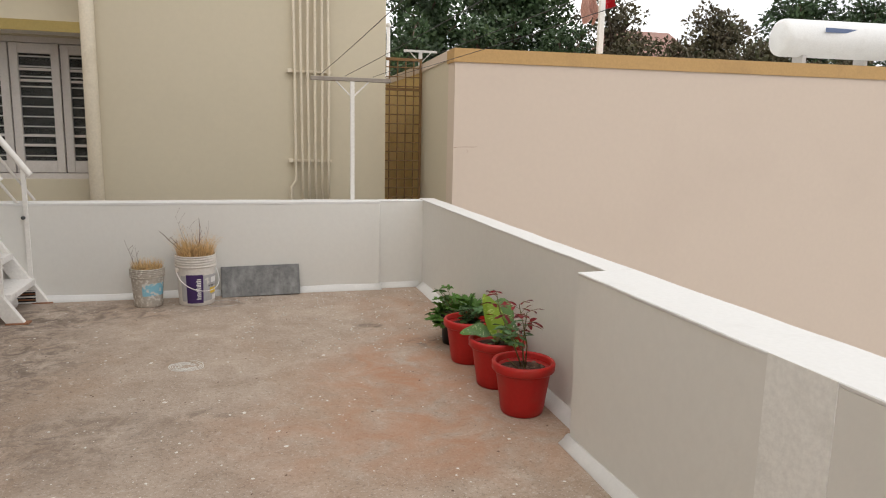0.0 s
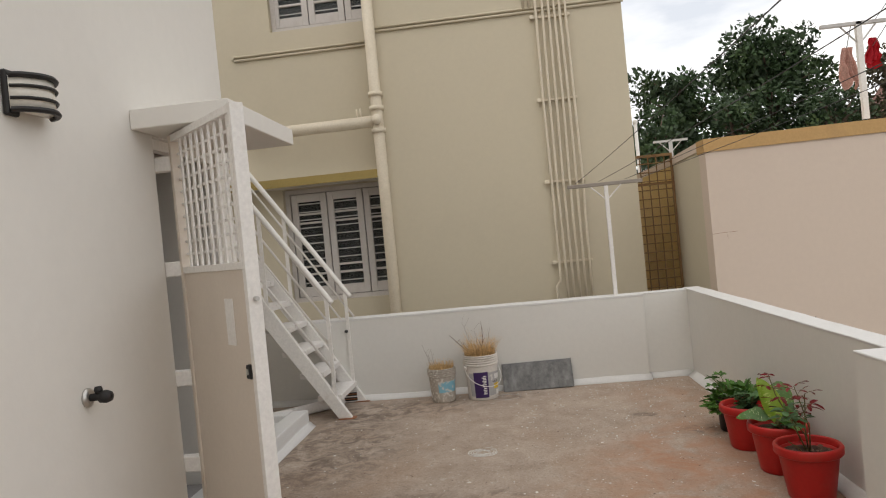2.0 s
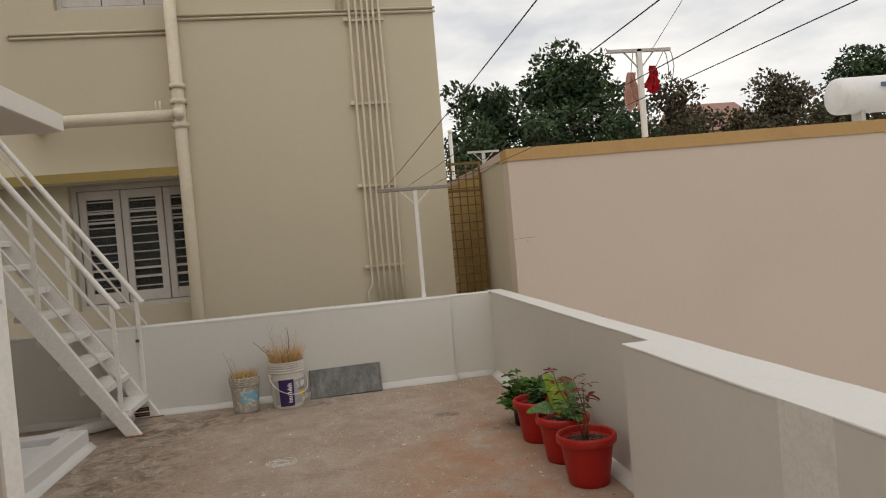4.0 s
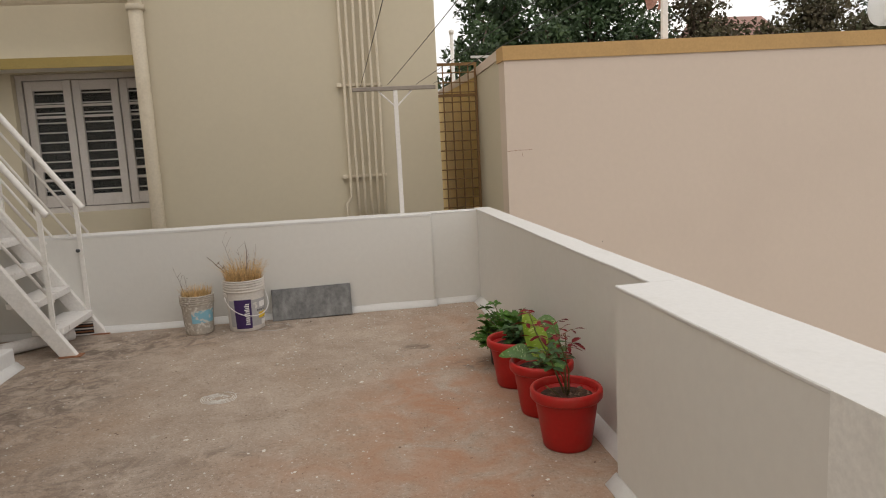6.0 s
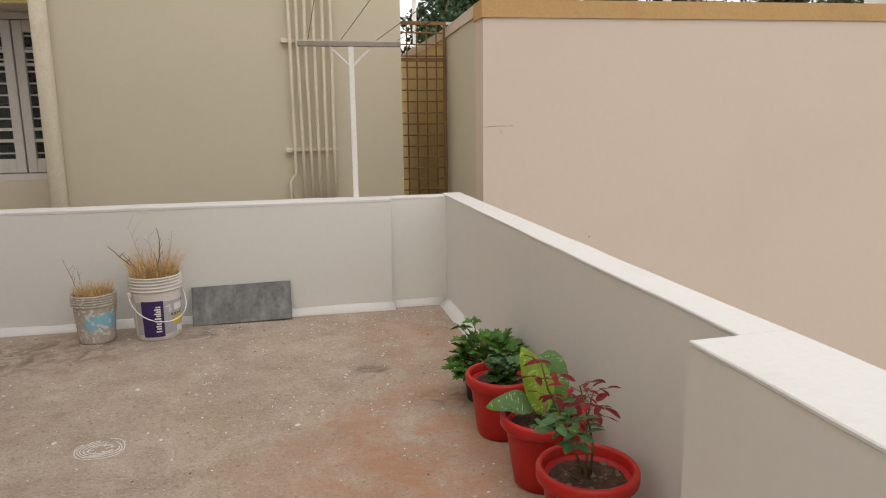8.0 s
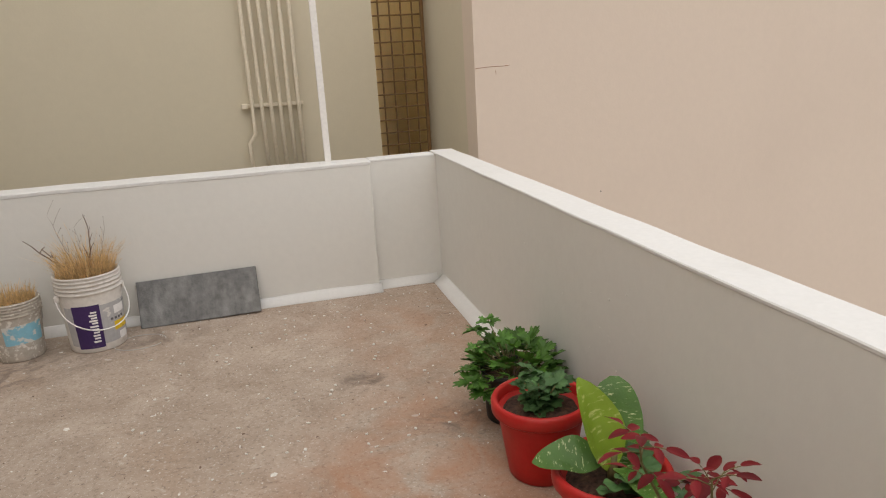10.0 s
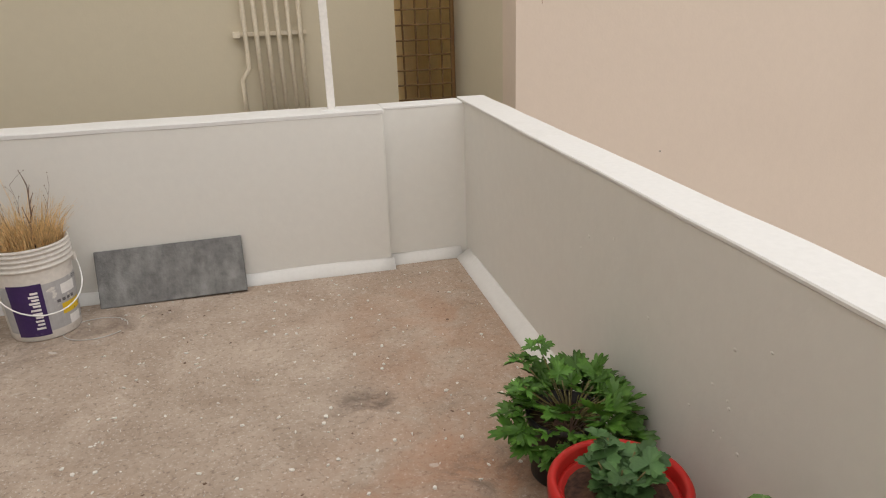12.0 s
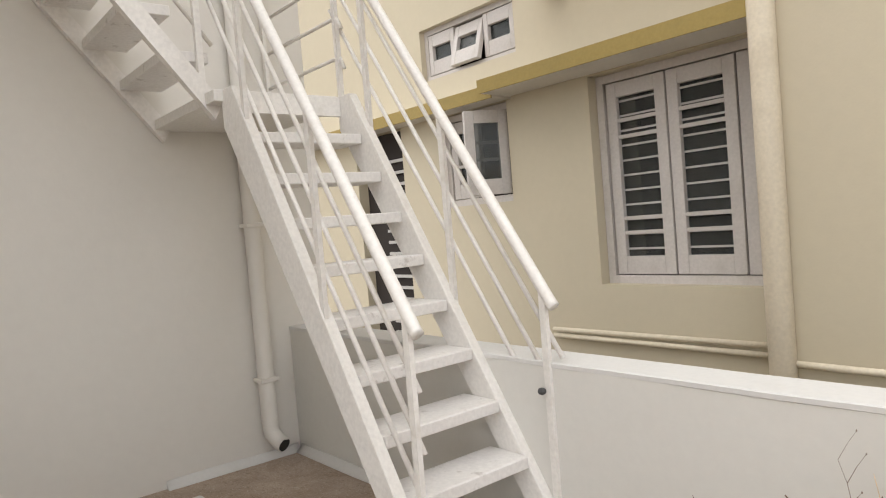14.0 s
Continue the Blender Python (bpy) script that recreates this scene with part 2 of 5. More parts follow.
M_SLATE = material("grey_stone_slab", (0.15, 0.148, 0.145), 0.65, grain=0.2, grain_scale=45, stain=(0.34, 0.345, 0.33), stain_mix=0.6, stain_scale=11, stain_from=0.45, stain_to=0.72, bump=0.4, stretch=(1.2, 1, 0.6))
M_GRASS = material("dry_grass", (0.62, 0.42, 0.20), 0.8, grain=0.5, grain_scale=40, bump=0)
M_TWIG = material("dry_twig", (0.16, 0.10, 0.07), 0.85, grain=0.3, bump=0)
M_LEAF = material("geranium_leaf", (0.055, 0.145, 0.016), 0.55, grain=0.35, grain_scale=9, stain=(0.12, 0.25, 0.04), stain_mix=0.6, stain_scale=30, bump=0.2, piece=0.3)
M_MUMLEAF = material("grey_green_leaf", (0.05, 0.115, 0.035), 0.6, grain=0.3, grain_scale=9, stain=(0.10, 0.18, 0.06), stain_mix=0.5, stain_scale=30, bump=0.2, piece=0.25)
M_BIGLEAF = material("variegated_leaf", (0.065, 0.155, 0.02), 0.4, grain=0.3, grain_scale=5, stain=(0.55, 0.60, 0.30), stain_mix=0.85, stain_scale=85, stain_from=0.59, stain_to=0.66, bump=0.25, piece=0.15, stretch=(1.7, 0.42, 1.0))
M_LIMELEAF = material("young_yellow_green_leaf", (0.19, 0.29, 0.025), 0.4, grain=0.2, grain_scale=6, stain=(0.55, 0.56, 0.22), stain_mix=0.7, stain_scale=50, stain_from=0.56, stain_to=0.66, bump=0.2, stretch=(1.6, 0.4, 1.0))
M_REDLEAF = material("dark_red_rose_leaf", (0.15, 0.009, 0.012), 0.6, spec=0.15, grain=0.4, grain_scale=12, stain=(0.07, 0.09, 0.03), stain_mix=0.6, stain_scale=20, bump=0.15, piece=0.35)
M_STEM = material("green_brown_stem", (0.14, 0.12, 0.045), 0.7, grain=0.3, bump=0.1)
M_RUST = material("rusty_yellow_grille", (0.20, 0.11, 0.04), 0.7, stain=(0.14, 0.06, 0.03), stain_mix=0.7, stain_scale=12, bump=0.2)
M_BLACK = material("black_cast_metal", (0.03, 0.028, 0.027), 0.5, metal=0.4, bump=0.15)
M_LAMPGLASS = material("frosted_lamp_glass", (0.72, 0.68, 0.60), 0.3, bump=0)
M_CHROME = material("dull_steel", (0.55, 0.53, 0.5), 0.35, metal=0.9, bump=0)
M_WIRE = material("dark_clothes_line", (0.06, 0.06, 0.06), 0.7, bump=0)
M_TREELEAF = material("tree_foliage", (0.030, 0.058, 0.020), 0.6, grain=0.6, grain_scale=1.5, stain=(0.075, 0.11, 0.03), stain_mix=0.7, stain_scale=0.9, bump=0)
M_TREELEAF2 = material("brownish_tree_foliage", (0.075, 0.060, 0.032), 0.75, grain=0.5, grain_scale=1.5, stain=(0.06, 0.09, 0.03), stain_mix=0.7, stain_scale=0.8, bump=0)
M_BARK = material("tree_bark", (0.10, 0.07, 0.05), 0.9, grain=0.4, grain_scale=12, bump=0.6, bump_scale=20)
M_GROUND = material("street_ground", (0.16, 0.13, 0.10), 0.95, stain=(0.1, 0.09, 0.06), stain_mix=0.6, stain_scale=0.2, bump=0.2)
M_REDCLOTH = material("red_cloth", (0.52, 0.018, 0.03), 0.85, grain=0.2, bump=0.2)
M_PINKCLOTH = material("faded_pink_cloth", (0.58, 0.36, 0.30), 0.85, grain=0.2, bump=0.2)
M_ROOFTILE = material("reddish_roof_sheet", (0.30, 0.17, 0.14), 0.85, stain=(0.2, 0.14, 0.12), stain_mix=0.5, stain_scale=1.5)
M_TANK = material("white_tank_paint", (0.70, 0.70, 0.69), 0.4, stain=(0.5, 0.48, 0.45), stain_mix=0.4, stain_scale=3, bump=0.05)
M_RAW = material("rusty_foot_plate", (0.28, 0.12, 0.06), 0.8, grain=0.3, bump=0.3)
M_CHALK = material("white_chalk_powder", (0.66, 0.63, 0.58), 0.95, grain=0.15, grain_scale=80, bump=0)


# ---- helpers ----
def link(name, bm, mat, parent=None, label="", smooth=False):
    me = bpy.data.meshes.new(name)
    bmesh.ops.recalc_face_normals(bm, faces=bm.faces)
    bm.to_mesh(me)
    bm.free()
    me.materials.append(mat)
    if smooth:
        for p in me.polygons:
            p.use_smooth = True
    ob = new(name, me)
    if parent:
        ob.parent = parent
    if label:
        ob["label"] = label
    return ob


def part(name, bm, mat, parent, label="", smooth=False):
    return link(name, bm, mat, parent, label, smooth)


def root(name, x=0, y=0, z=0, label="", category="", group="", kind=""):
    ob = new(name)
    ob.empty_display_size = 0.05
    ob.location = (x, y, z)
    return tagged(ob, label, category, group, kind)


def box(x0, x1, y0, y1, z0, z1, bevel=0.0, bm=None, seg=1):
    made = bm or bmesh.new()
    r = bmesh.ops.create_cube(made, size=1.0)
    for v in r["verts"]:
        v.co = Vector((x0 + (v.co.x + 0.5) * (x1 - x0), y0 + (v.co.y + 0.5) * (y1 - y0), z0 + (v.co.z + 0.5) * (z1 - z0)))
    if bevel:
        edges = {e for v in r["verts"] for e in v.link_edges}
        bmesh.ops.bevel(made, geom=list(edges), offset=bevel, segments=seg, affect="EDGES", profile=0.6)
    return made


def tube(points, radius, sides=10, bm=None, square=False, taper=None):
    """A round (or square) bar along a line of points."""
    made = bm or bmesh.new()
    pts = [Vector(p) for p in points]
    rings, side = [], None
    n = 4 if square else sides
    for i, p in enumerate(pts):
        d = (pts[min(i + 1, len(pts) - 1)] - pts[max(i - 1, 0)]).normalized()
        if side is None:
            side = d.cross(Vector((0, 0, 1)))
            if side.length < 0.05:
                side = d.cross(Vector((0, 1, 0)))
        side = (side - d * side.dot(d)).normalized()
        up = d.cross(side)
        r = radius if taper is None else radius + (taper - radius) * i / (len(pts) - 1)
        k = math.sqrt(2) if square else 1
        rings.append([made.verts.new(p + (side * math.cos(a) + up * math.sin(a)) * r * k)
                      for a in [2 * math.pi * (j + (0.5 if square else 0)) / n for j in range(n)]])
    for a, c in zip(rings, rings[1:]):
        for j in range(n):
            made.faces.new((a[j], a[(j + 1) % n], c[(j + 1) % n], c[j]))
    made.faces.new(rings[0][::-1])
    made.faces.new(rings[-1])
    return made


def lathe(profile, sides=40, bm=None, x=0, y=0, z=0):
    """Turns a profile of (radius, height) round the upright axis."""
    made = bm or bmesh.new()
    rings = []
    for r, h in profile:
        if r < 1e-5:
            rings.append([made.verts.new((x, y, z + h))])
        else:
            rings.append([made.verts.new((x + r * math.cos(2 * math.pi * j / sides), y + r * math.sin(2 * math.pi * j / sides), z + h)) for j in range(sides)])
    for a, c in zip(rings, rings[1:]):
        for j in range(sides):
            k = (j + 1) % sides
            if len(a) == 1 and len(c) > 1:
                made.faces.new((a[0], c[k], c[j]))
            elif len(c) == 1 and len(a) > 1:
                made.faces.new((a[j], a[k], c[0]))
            elif len(a) > 1:
                made.faces.new((a[j], a[k], c[k], c[j]))
    return made


def prism(outline, axis, lo, hi, bm=None):
    """An outline in the two other axes, drawn out along one axis."""
    made = bm or bmesh.new()

    def at(p, d):
        return {"x": (d, p[0], p[1]), "y": (p[0], d, p[1]), "z": (p[0], p[1], d)}[axis]
    a = [made.verts.new(at(p, lo)) for p in outline]
    c = [made.verts.new(at(p, hi)) for p in outline]
    n = len(outline)
    for j in range(n):
        made.faces.new((a[j], a[(j + 1) % n], c[(j + 1) % n], c[j]))
    made.faces.new(a[::-1])
    made.faces.new(c)
    return made


def wavy(bm, amount, scale=2.0, axes=(1, 1, 1)):
    """Hand-plastered unevenness."""
    for v in bm.verts:
        d = noise.noise_vector(v.co * scale)
        v.co += Vector((d.x * axes[0], d.y * axes[1], d.z * axes[2])) * amount
    return bm


def cut_along(bm, axis, lo, hi, step):
    """Cuts a mesh crosswise at even steps, so that it can be made uneven."""
    n = [0, 0, 0]
    n["xyz".index(axis)] = 1
    at = lo + step
    while at < hi:
        co = [0, 0, 0]
        co["xyz".index(axis)] = at
        bmesh.ops.bisect_plane(bm, geom=bm.verts[:] + bm.edges[:] + bm.faces[:], plane_co=co, plane_no=n)
        at += step
    return bm


# ---- terrace: floor, parapets ----
tagged(link("ground", box(-400, 400, -400, 400, -3.5, -3.3), M_GROUND), "dusty brown street ground far below the terrace", "ground", kind="structure")
floor = link("floor", box(-5.1, 0.155, -8.4, 0.16, -0.22, 0.0), M_FLOOR)
tagged(floor, "stained brown-grey cement terrace floor with paint drops", "floor", kind="structure")
link("trim", box(-5.1, 0.155, -8.4, 0.16, -3.3, -0.224), M_HOUSE)["kind"] = "structure"
bpy.data.objects["trim"]["label"] = "off-white painted house wall below the terrace"


def skirting(points, parent, wide=1.0):
    """A sloping cement fillet painted white, along a wall foot; the room lies to the left of the line of points."""
    bm = bmesh.new()
    rows = []
    for i, p in enumerate(points):
        p = Vector(p)
        a = (Vector(points[min(i + 1, len(points) - 1)]) - Vector(points[max(i - 1, 0)])).normalized()
        out = Vector((-a.y, a.x, 0))
        w, h = 0.042 * wide + 0.006 * noise.noise(p * 3.1), 0.046 + 0.010 * noise.noise(p * 2.3 + Vector((5, 0, 0)))
        rows.append([bm.verts.new(p + out * o + Vector((0, 0, z))) for o, z in ((-0.004, h), (0.008, h - 0.006), (0.5 * w, h * 0.5), (w, 0.004), (w, -0.004), (-0.004, -0.004))])
    for a, c in zip(rows, rows[1:]):
        for j in range(6):
            bm.faces.new((a[j], a[(j + 1) % 6], c[(j + 1) % 6], c[j]))
    bm.faces.new(rows[0][::-1])
    bm.faces.new(rows[-1])
    return part("skirting", bm, M_COPING, parent, "white painted cement fillet", True)


def line(a, b, step=0.12):
    n = max(2, int((Vector(b) - Vector(a)).length / step))
    return [Vector(a).lerp(Vector(b), i / n) for i in range(n + 1)]


H = 0.713
wall_north = root("wall_north", -2.4, 0.05, 0, "grey-white plastered terrace parapet with white coping", "parapet", kind="structure")
wall_north.location = (0, 0, 0)
part("wall", box(-0.350, 0.022, 0.010, 0.13, -0.2, H), M_PARAPET, wall_north)
part("wall", cut_along(box(-4.89, -0.350, -0.042, 0.13, -0.2, H, 0.012, seg=3), "x", -4.89, -0.345, 0.2), M_PARAPET, wall_north)
bm = cut_along(box(-4.89, -0.350, -0.0445, 0.133, H - 0.012, H + 0.010, 0.004), "x", -4.89, -0.345, 0.07)
part("coping", wavy(bm, 0.0035, 4.0), M_COPING, wall_north, "white painted coping")
bm = cut_along(box(-0.3495, 0.018, 0.0075, 0.133, H - 0.004, H + 0.011, 0.004), "x", -0.345, 0, 0.07)
part("coping", wavy(bm, 0.0025, 4.0), M_COPING, wall_north, "white painted coping")
skirting(line((-0.01, 0.008, 0), (-0.350, 0.008, 0)), wall_north)
skirting(line((-0.340, -0.044, 0), (-4.850, -0.044, 0)), wall_north)

wall_east = root("wall_east", 0, 0, 0, "grey-white plastered terrace parapet with white coping", "parapet", kind="structure")
HE = 0.722
part("wall", box(0.022, 0.145, -3.078, 0.010, -0.2, HE), M_PARAPET, wall_east)
part("wall", box(-0.108, 0.145, -8.4, -3.078, -0.2, HE, 0.004), M_PARAPET, wall_east)
bm = cut_along(box(0.0195, 0.149, -3.078, 0.133, HE - 0.004, HE + 0.008, 0.003), "y", -3.07, 0.13, 0.07)
part("coping", wavy(bm, 0.003, 4.0), M_COPING, wall_east, "white painted coping")
bm = cut_along(box(-0.1105, 0.149, -8.4, -3.080, HE - 0.004, HE + 0.008, 0.003), "y", -8.4, -3.2, 0.07)
part("coping", wavy(bm, 0.003, 4.0), M_COPING, wall_east, "white painted coping")
skirting(line((0.022, -3.09, 0), (0.022, -0.03, 0)), wall_east, 1.5)
skirting(line((-0.110, -8.3, 0), (-0.110, -3.068, 0)), wall_east)

M_PATCH = material("fresh_whitewash", (0.76, 0.75, 0.715), 0.8, stain=(0.6, 0.59, 0.55), stain_mix=0.5, stain_scale=6, bump=0.2)
part("paint_patch", box(-0.1105, -0.108, -4.36, -4.14, 0.05, 0.73), M_PATCH, wall_east, "paler whitewashed patch")
tagged(link("wall_south", box(-5.1, 0.17, -8.6, -8.4, -0.2, 2.6), M_HOUSE), "off-white plain wall closing the terrace", "wall", kind="structure")

# ---- stair-head house with the open door ----
X0, TOP = -3.02, 5.2
house = root("wall_west", X0, -4, 0, "off-white painted stair-head house wall with door opening", "wall", kind="structure")
house.location = (0, 0, 0)
D0, D1, DT = -2.92, -2.19, 1.93
part("wall", box(-3.24, X0, -8.4, D0, -0.2, TOP), M_HOUSE, house)
part("wall", box(-3.24, X0, D0, D1, DT, TOP), M_HOUSE, house)
part("wall", box(-3.24, X0, D1, -2.06, -0.2, TOP), M_HOUSE, house)
part("wall", box(-4.890, -3.24, -2.26, -2.06, -0.2, TOP), M_HOUSE, house)
part("roof", box(-5.0, X0, -8.4, -2.06, TOP, TOP + 0.15), M_HOUSE, house)
part("floor_slab", box(-4.890, -3.24, -4.4, -2.26, -0.1, 0.09), M_ROOM, house)
part("inner_wall", box(-4.890, -3.24, -4.6, -4.4, -0.1, TOP), M_ROOM, house)
part("inner_ceiling", box(-4.890, -3.24, -4.4, -2.26, 2.5, 2.6), M_ROOM, house)
skirting(line((X0, -2.93, 0), (X0, -8.3, 0)), house)
part("threshold", box(-3.24, X0 + 0.06, D0 + 0.002, D1 - 0.002, -0.01, 0.095, 0.008), M_COPING, house, "white painted cement door step")
stair_wall = link("wall_stair", cut_along(box(-5.090, -4.890, -8.4, 0.2, -0.2, TOP), "y", -8.4, 0.2, 0.4), M_HOUSE)
tagged(stair_wall, "off-white painted high wall beside the metal stairs", "wall", kind="structure")
skirting(line((-4.890, -0.05, 0), (-4.890, -0.80, 0)), stair_wall)

canopy = link("door_canopy", box(X0, -2.57, -3.10, -2.21, 1.934, 2.022, 0.004), M_HOUSE)
tagged(canopy, "off-white concrete canopy slab over the terrace door", "canopy")

# door frame and leaf
frame_ob = root("door_frame", X0, D0, 0.1, "white painted steel door frame in the wall opening", "door frame", kind="structure")
frame_ob.location = (0, 0, 0)
part("jamb", box(-3.10, -3.05, D0, D0 + 0.05, 0.09, DT), M_WHITE_METAL, frame_ob)
part("jamb", box(-3.10, -3.05, D1 - 0.05, D1, 0.09, DT), M_WHITE_METAL, frame_ob)
part("head", box(-3.10, -3.05, D0 + 0.05, D1 - 0.05, DT - 0.05, DT), M_WHITE_METAL, frame_ob)
for z in (0.40, 0.80, 1.31, 1.80):
    part("hinge_block", box(-3.048, -2.945, D0 + 0.004, D0 + 0.062, z - 0.035, z + 0.035, 0.004), M_WHITE_METAL, frame_ob)

LEAF_L, LEAF_B, LEAF_T = 0.74, 0.10, 1.925
door = root("door_1", -2.938, -2.895, 0, "ivory painted steel door with barred upper half, standing open", "door")
door.rotation_euler = (0, 0, math.atan2(-0.52, 0.52))
Z_GR = 1.285
part("panel", box(0.03, LEAF_L - 0.03, -0.012, 0.012, LEAF_B + 0.03, Z_GR), M_DOOR, door, "plain ivory sheet panel")
part("stile", box(0, 0.03, -0.02, 0.02, LEAF_B, LEAF_T, 0.002), M_DOOR, door)
part("stile", box(LEAF_L - 0.03, LEAF_L, -0.028, 0.028, LEAF_B, LEAF_T, 0.002), M_WHITE_METAL, door)
part("rail", box(0.03, LEAF_L - 0.03, -0.018, 0.018, LEAF_B, LEAF_B + 0.03), M_DOOR, door)
part("rail", box(0.03, LEAF_L - 0.03, -0.018, 0.018, Z_GR, Z_GR + 0.03, 0.002), M_WHITE_METAL, door)
part("rail", box(0.03, LEAF_L - 0.03, -0.018, 0.018, LEAF_T - 0.03, LEAF_T), M_WHITE_METAL, door)
for i in range(9):
    x = 0.03 + (LEAF_L - 0.06) * (i + 1) / 10
    part("upright_bar", box(x - 0.009, x + 0.009, -0.004, 0.004, Z_GR + 0.03, LEAF_T - 0.03), M_WHITE_METAL, door)
for i in range(9):
    z = Z_GR + 0.03 + (LEAF_T - 0.06 - Z_GR) * (i + 1) / 10
    part("cross_bar", box(0.03, LEAF_L - 0.03, 0.005, 0.014, z - 0.0055, z + 0.0055), M_WHITE_METAL, door)
part("patch_plate", box(0.47, 0.55, -0.0145, -0.0122, 0.98, 1.17), M_WHITE_METAL, door, "paler painted patch")
lock = part("lock", box(LEAF_L - 0.075, LEAF_L - 0.035, -0.034, -0.012, 0.86, 0.915, 0.004), M_BLACK, door, "small black lock")
part("keyhole", box(LEAF_L - 0.062, LEAF_L - 0.048, -0.040, -0.034, 0.878, 0.900, 0.002), M_CHROME, lock)
part("bolt", tube([(LEAF_L + 0.001, 0, 1.17), (LEAF_L + 0.022, 0, 1.17)], 0.009), M_CHROME, door, "steel bolt end")

# wall lamp and tap on the house wall
lamp = root("wall_lamp", X0, -3.845, 1.938, "black framed bulkhead wall lamp with frosted curved glass, unlit", "wall lamp")
bm = box(0, 0.022, -0.03, 0.03, -0.075, 0.075, 0.006)
part("back_plate", bm, M_BLACK, lamp, "black cast back plate")
bm = bmesh.new()
prof = [(0.02 + 0.075 * math.sin(math.pi * i / 12) ** 0.6, -0.02 + 0.20 * i / 12) for i in range(13)]
pts = [(0.012, -0.02)] + prof + [(0.012, 0.18)]
part("glass_cover", prism(pts, "z", -0.055, 0.055), M_LAMPGLASS, lamp, "frosted white curved glass", True)
for z in (-0.058, -0.020, 0.020, 0.056):
    part("guard_bar", tube([(x + 0.006, y, z) for x, y in prof], 0.006 if abs(z) < 0.05 else 0.010, 6), M_BLACK, lamp)
tap = root("tap_stub", X0, -3.585, 0.872, "dark plastic tap stub with steel flange", "tap")
part("flange", lathe([(0, 0), (0.036, 0), (0.036, 0.006), (0.024, 0.014), (0, 0.014)], 24), M_CHROME, tap, "round steel flange", True).rotation_euler = (0, radians(90), 0)
part("spout", lathe([(0, 0.012), (0.014, 0.012), (0.014, 0.05), (0.022, 0.052), (0.024, 0.075), (0.018, 0.092), (0, 0.095)], 18), M_BLACK, tap, "dark brown plastic stub", True).rotation_euler = (0, radians(90), 0)
part("knob", lathe([(0, 0), (0.012, 0), (0.016, 0.012), (0.012, 0.024), (0, 0.026)], 16), M_BLACK, tap, "", True).location = (0.045, 0, 0.014)

# washing platform in the nook
plat = root("washing_platform", -3.6, -1.4, 0, "white cement washing platform with raised rim and drain", "platform", kind="structure")
plat.location = (0, 0, 0)
PX0, PX1, PY0, PY1, PZ = -4.30, -3.075, -2.06, -0.83, 0.135
part("slab", box(PX0 + 0.03, PX1 - 0.03, PY0, PY1 - 0.03, -0.01, 0.085), M_COPING, plat)
part("rim", cut_along(box(PX1 - 0.13, PX1, PY0, PY1, -0.01, PZ, 0.012, seg=2), "y", PY0, PY1, 0.15), M_COPING, plat)
part("rim", box(PX0, PX1 - 0.13, PY1 - 0.13, PY1, -0.01, PZ, 0.012, seg=2), M_COPING, plat)
part("rim", box(PX0, PX0 + 0.12, PY0, PY1 - 0.13, -0.01, PZ, 0.012), M_COPING, plat)
skirting(line((PX1, PY0, 0), (PX1, PY1 + 0.01, 0), 0.1)[::-1], plat)
drain = part("drain", lathe([(0, 0.004), (0.055, 0.004), (0.06, 0.0), (0.06, -0.01)], 24, x=-3.55, y=-1.12, z=0.092), M_CHROME, plat, "round steel drain cover", True)
for i in range(5):
    # Raised black bars paint the shade of the slots; nothing is cut through.
    part("slot", box(-3.59 + 0.02 * i - 0.004, -3.59 + 0.02 * i + 0.004, -1.15, -1.09, 0.0955, 0.0972), M_BLACK, drain)


# ---- metal staircase ----
RISE, GOING, S_X = 0.187, 0.1296, -2.858
SY0, SY1 = -0.640, -0.062
stairs = root("metal_staircase", -3.4, -0.35, 0, "white painted steel open staircase with rails and rods", "staircase")
stairs.location = (0, 0, 0)


def sloped(y0, y1, name="stringer"):
    """A steel channel from the floor to the landing, cut level at its foot."""
    k = RISE / GOING
    x0, x1 = -2.780, -4.06
    w = 0.105
    out = [(x0, 0.0), (x0 - w, 0.0), (x1 - 0.02, (x0 - w - x1 + 0.02) * k), (x1 - 0.02, 1.885), (x1 + 0.085, 1.885)]
    bm = prism(out, "y", y0, y1)
    bmesh.ops.bevel(bm, geom=bm.edges[:], offset=0.003, segments=1, affect="EDGES")
    return part(name, bm, M_WHITE_METAL, stairs)


sloped(SY0 - 0.02, SY0 + 0.025)
sloped(SY1 - 0.025, SY1 + 0.02)
for i in range(1, 10):
    x = S_X - GOING * (i - 1)
    bm = box(x - 0.20, x, SY0 + 0.027, SY1 - 0.027, RISE * i - 0.045, RISE * i, 0.004)
    part("tread", bm, M_TREAD, stairs, "white steel tread with worn scuffed top")
for y in (SY0, SY1):
    part("foot_plate", box(-2.89, -2.755, y - 0.04, y + 0.04, -0.002, 0.008, 0.002), M_RAW, stairs, "rusty steel foot plate")
part("landing", box(-4.885, -4.06, -0.70, -0.045, 1.835, 1.885, 0.003), M_WHITE_METAL, stairs)
part("landing_edge", box(-4.08, -4.055, SY0 + 0.027, SY1 - 0.027, 1.79, 1.88), M_WHITE_METAL, stairs)

SLOPE = RISE / GOING


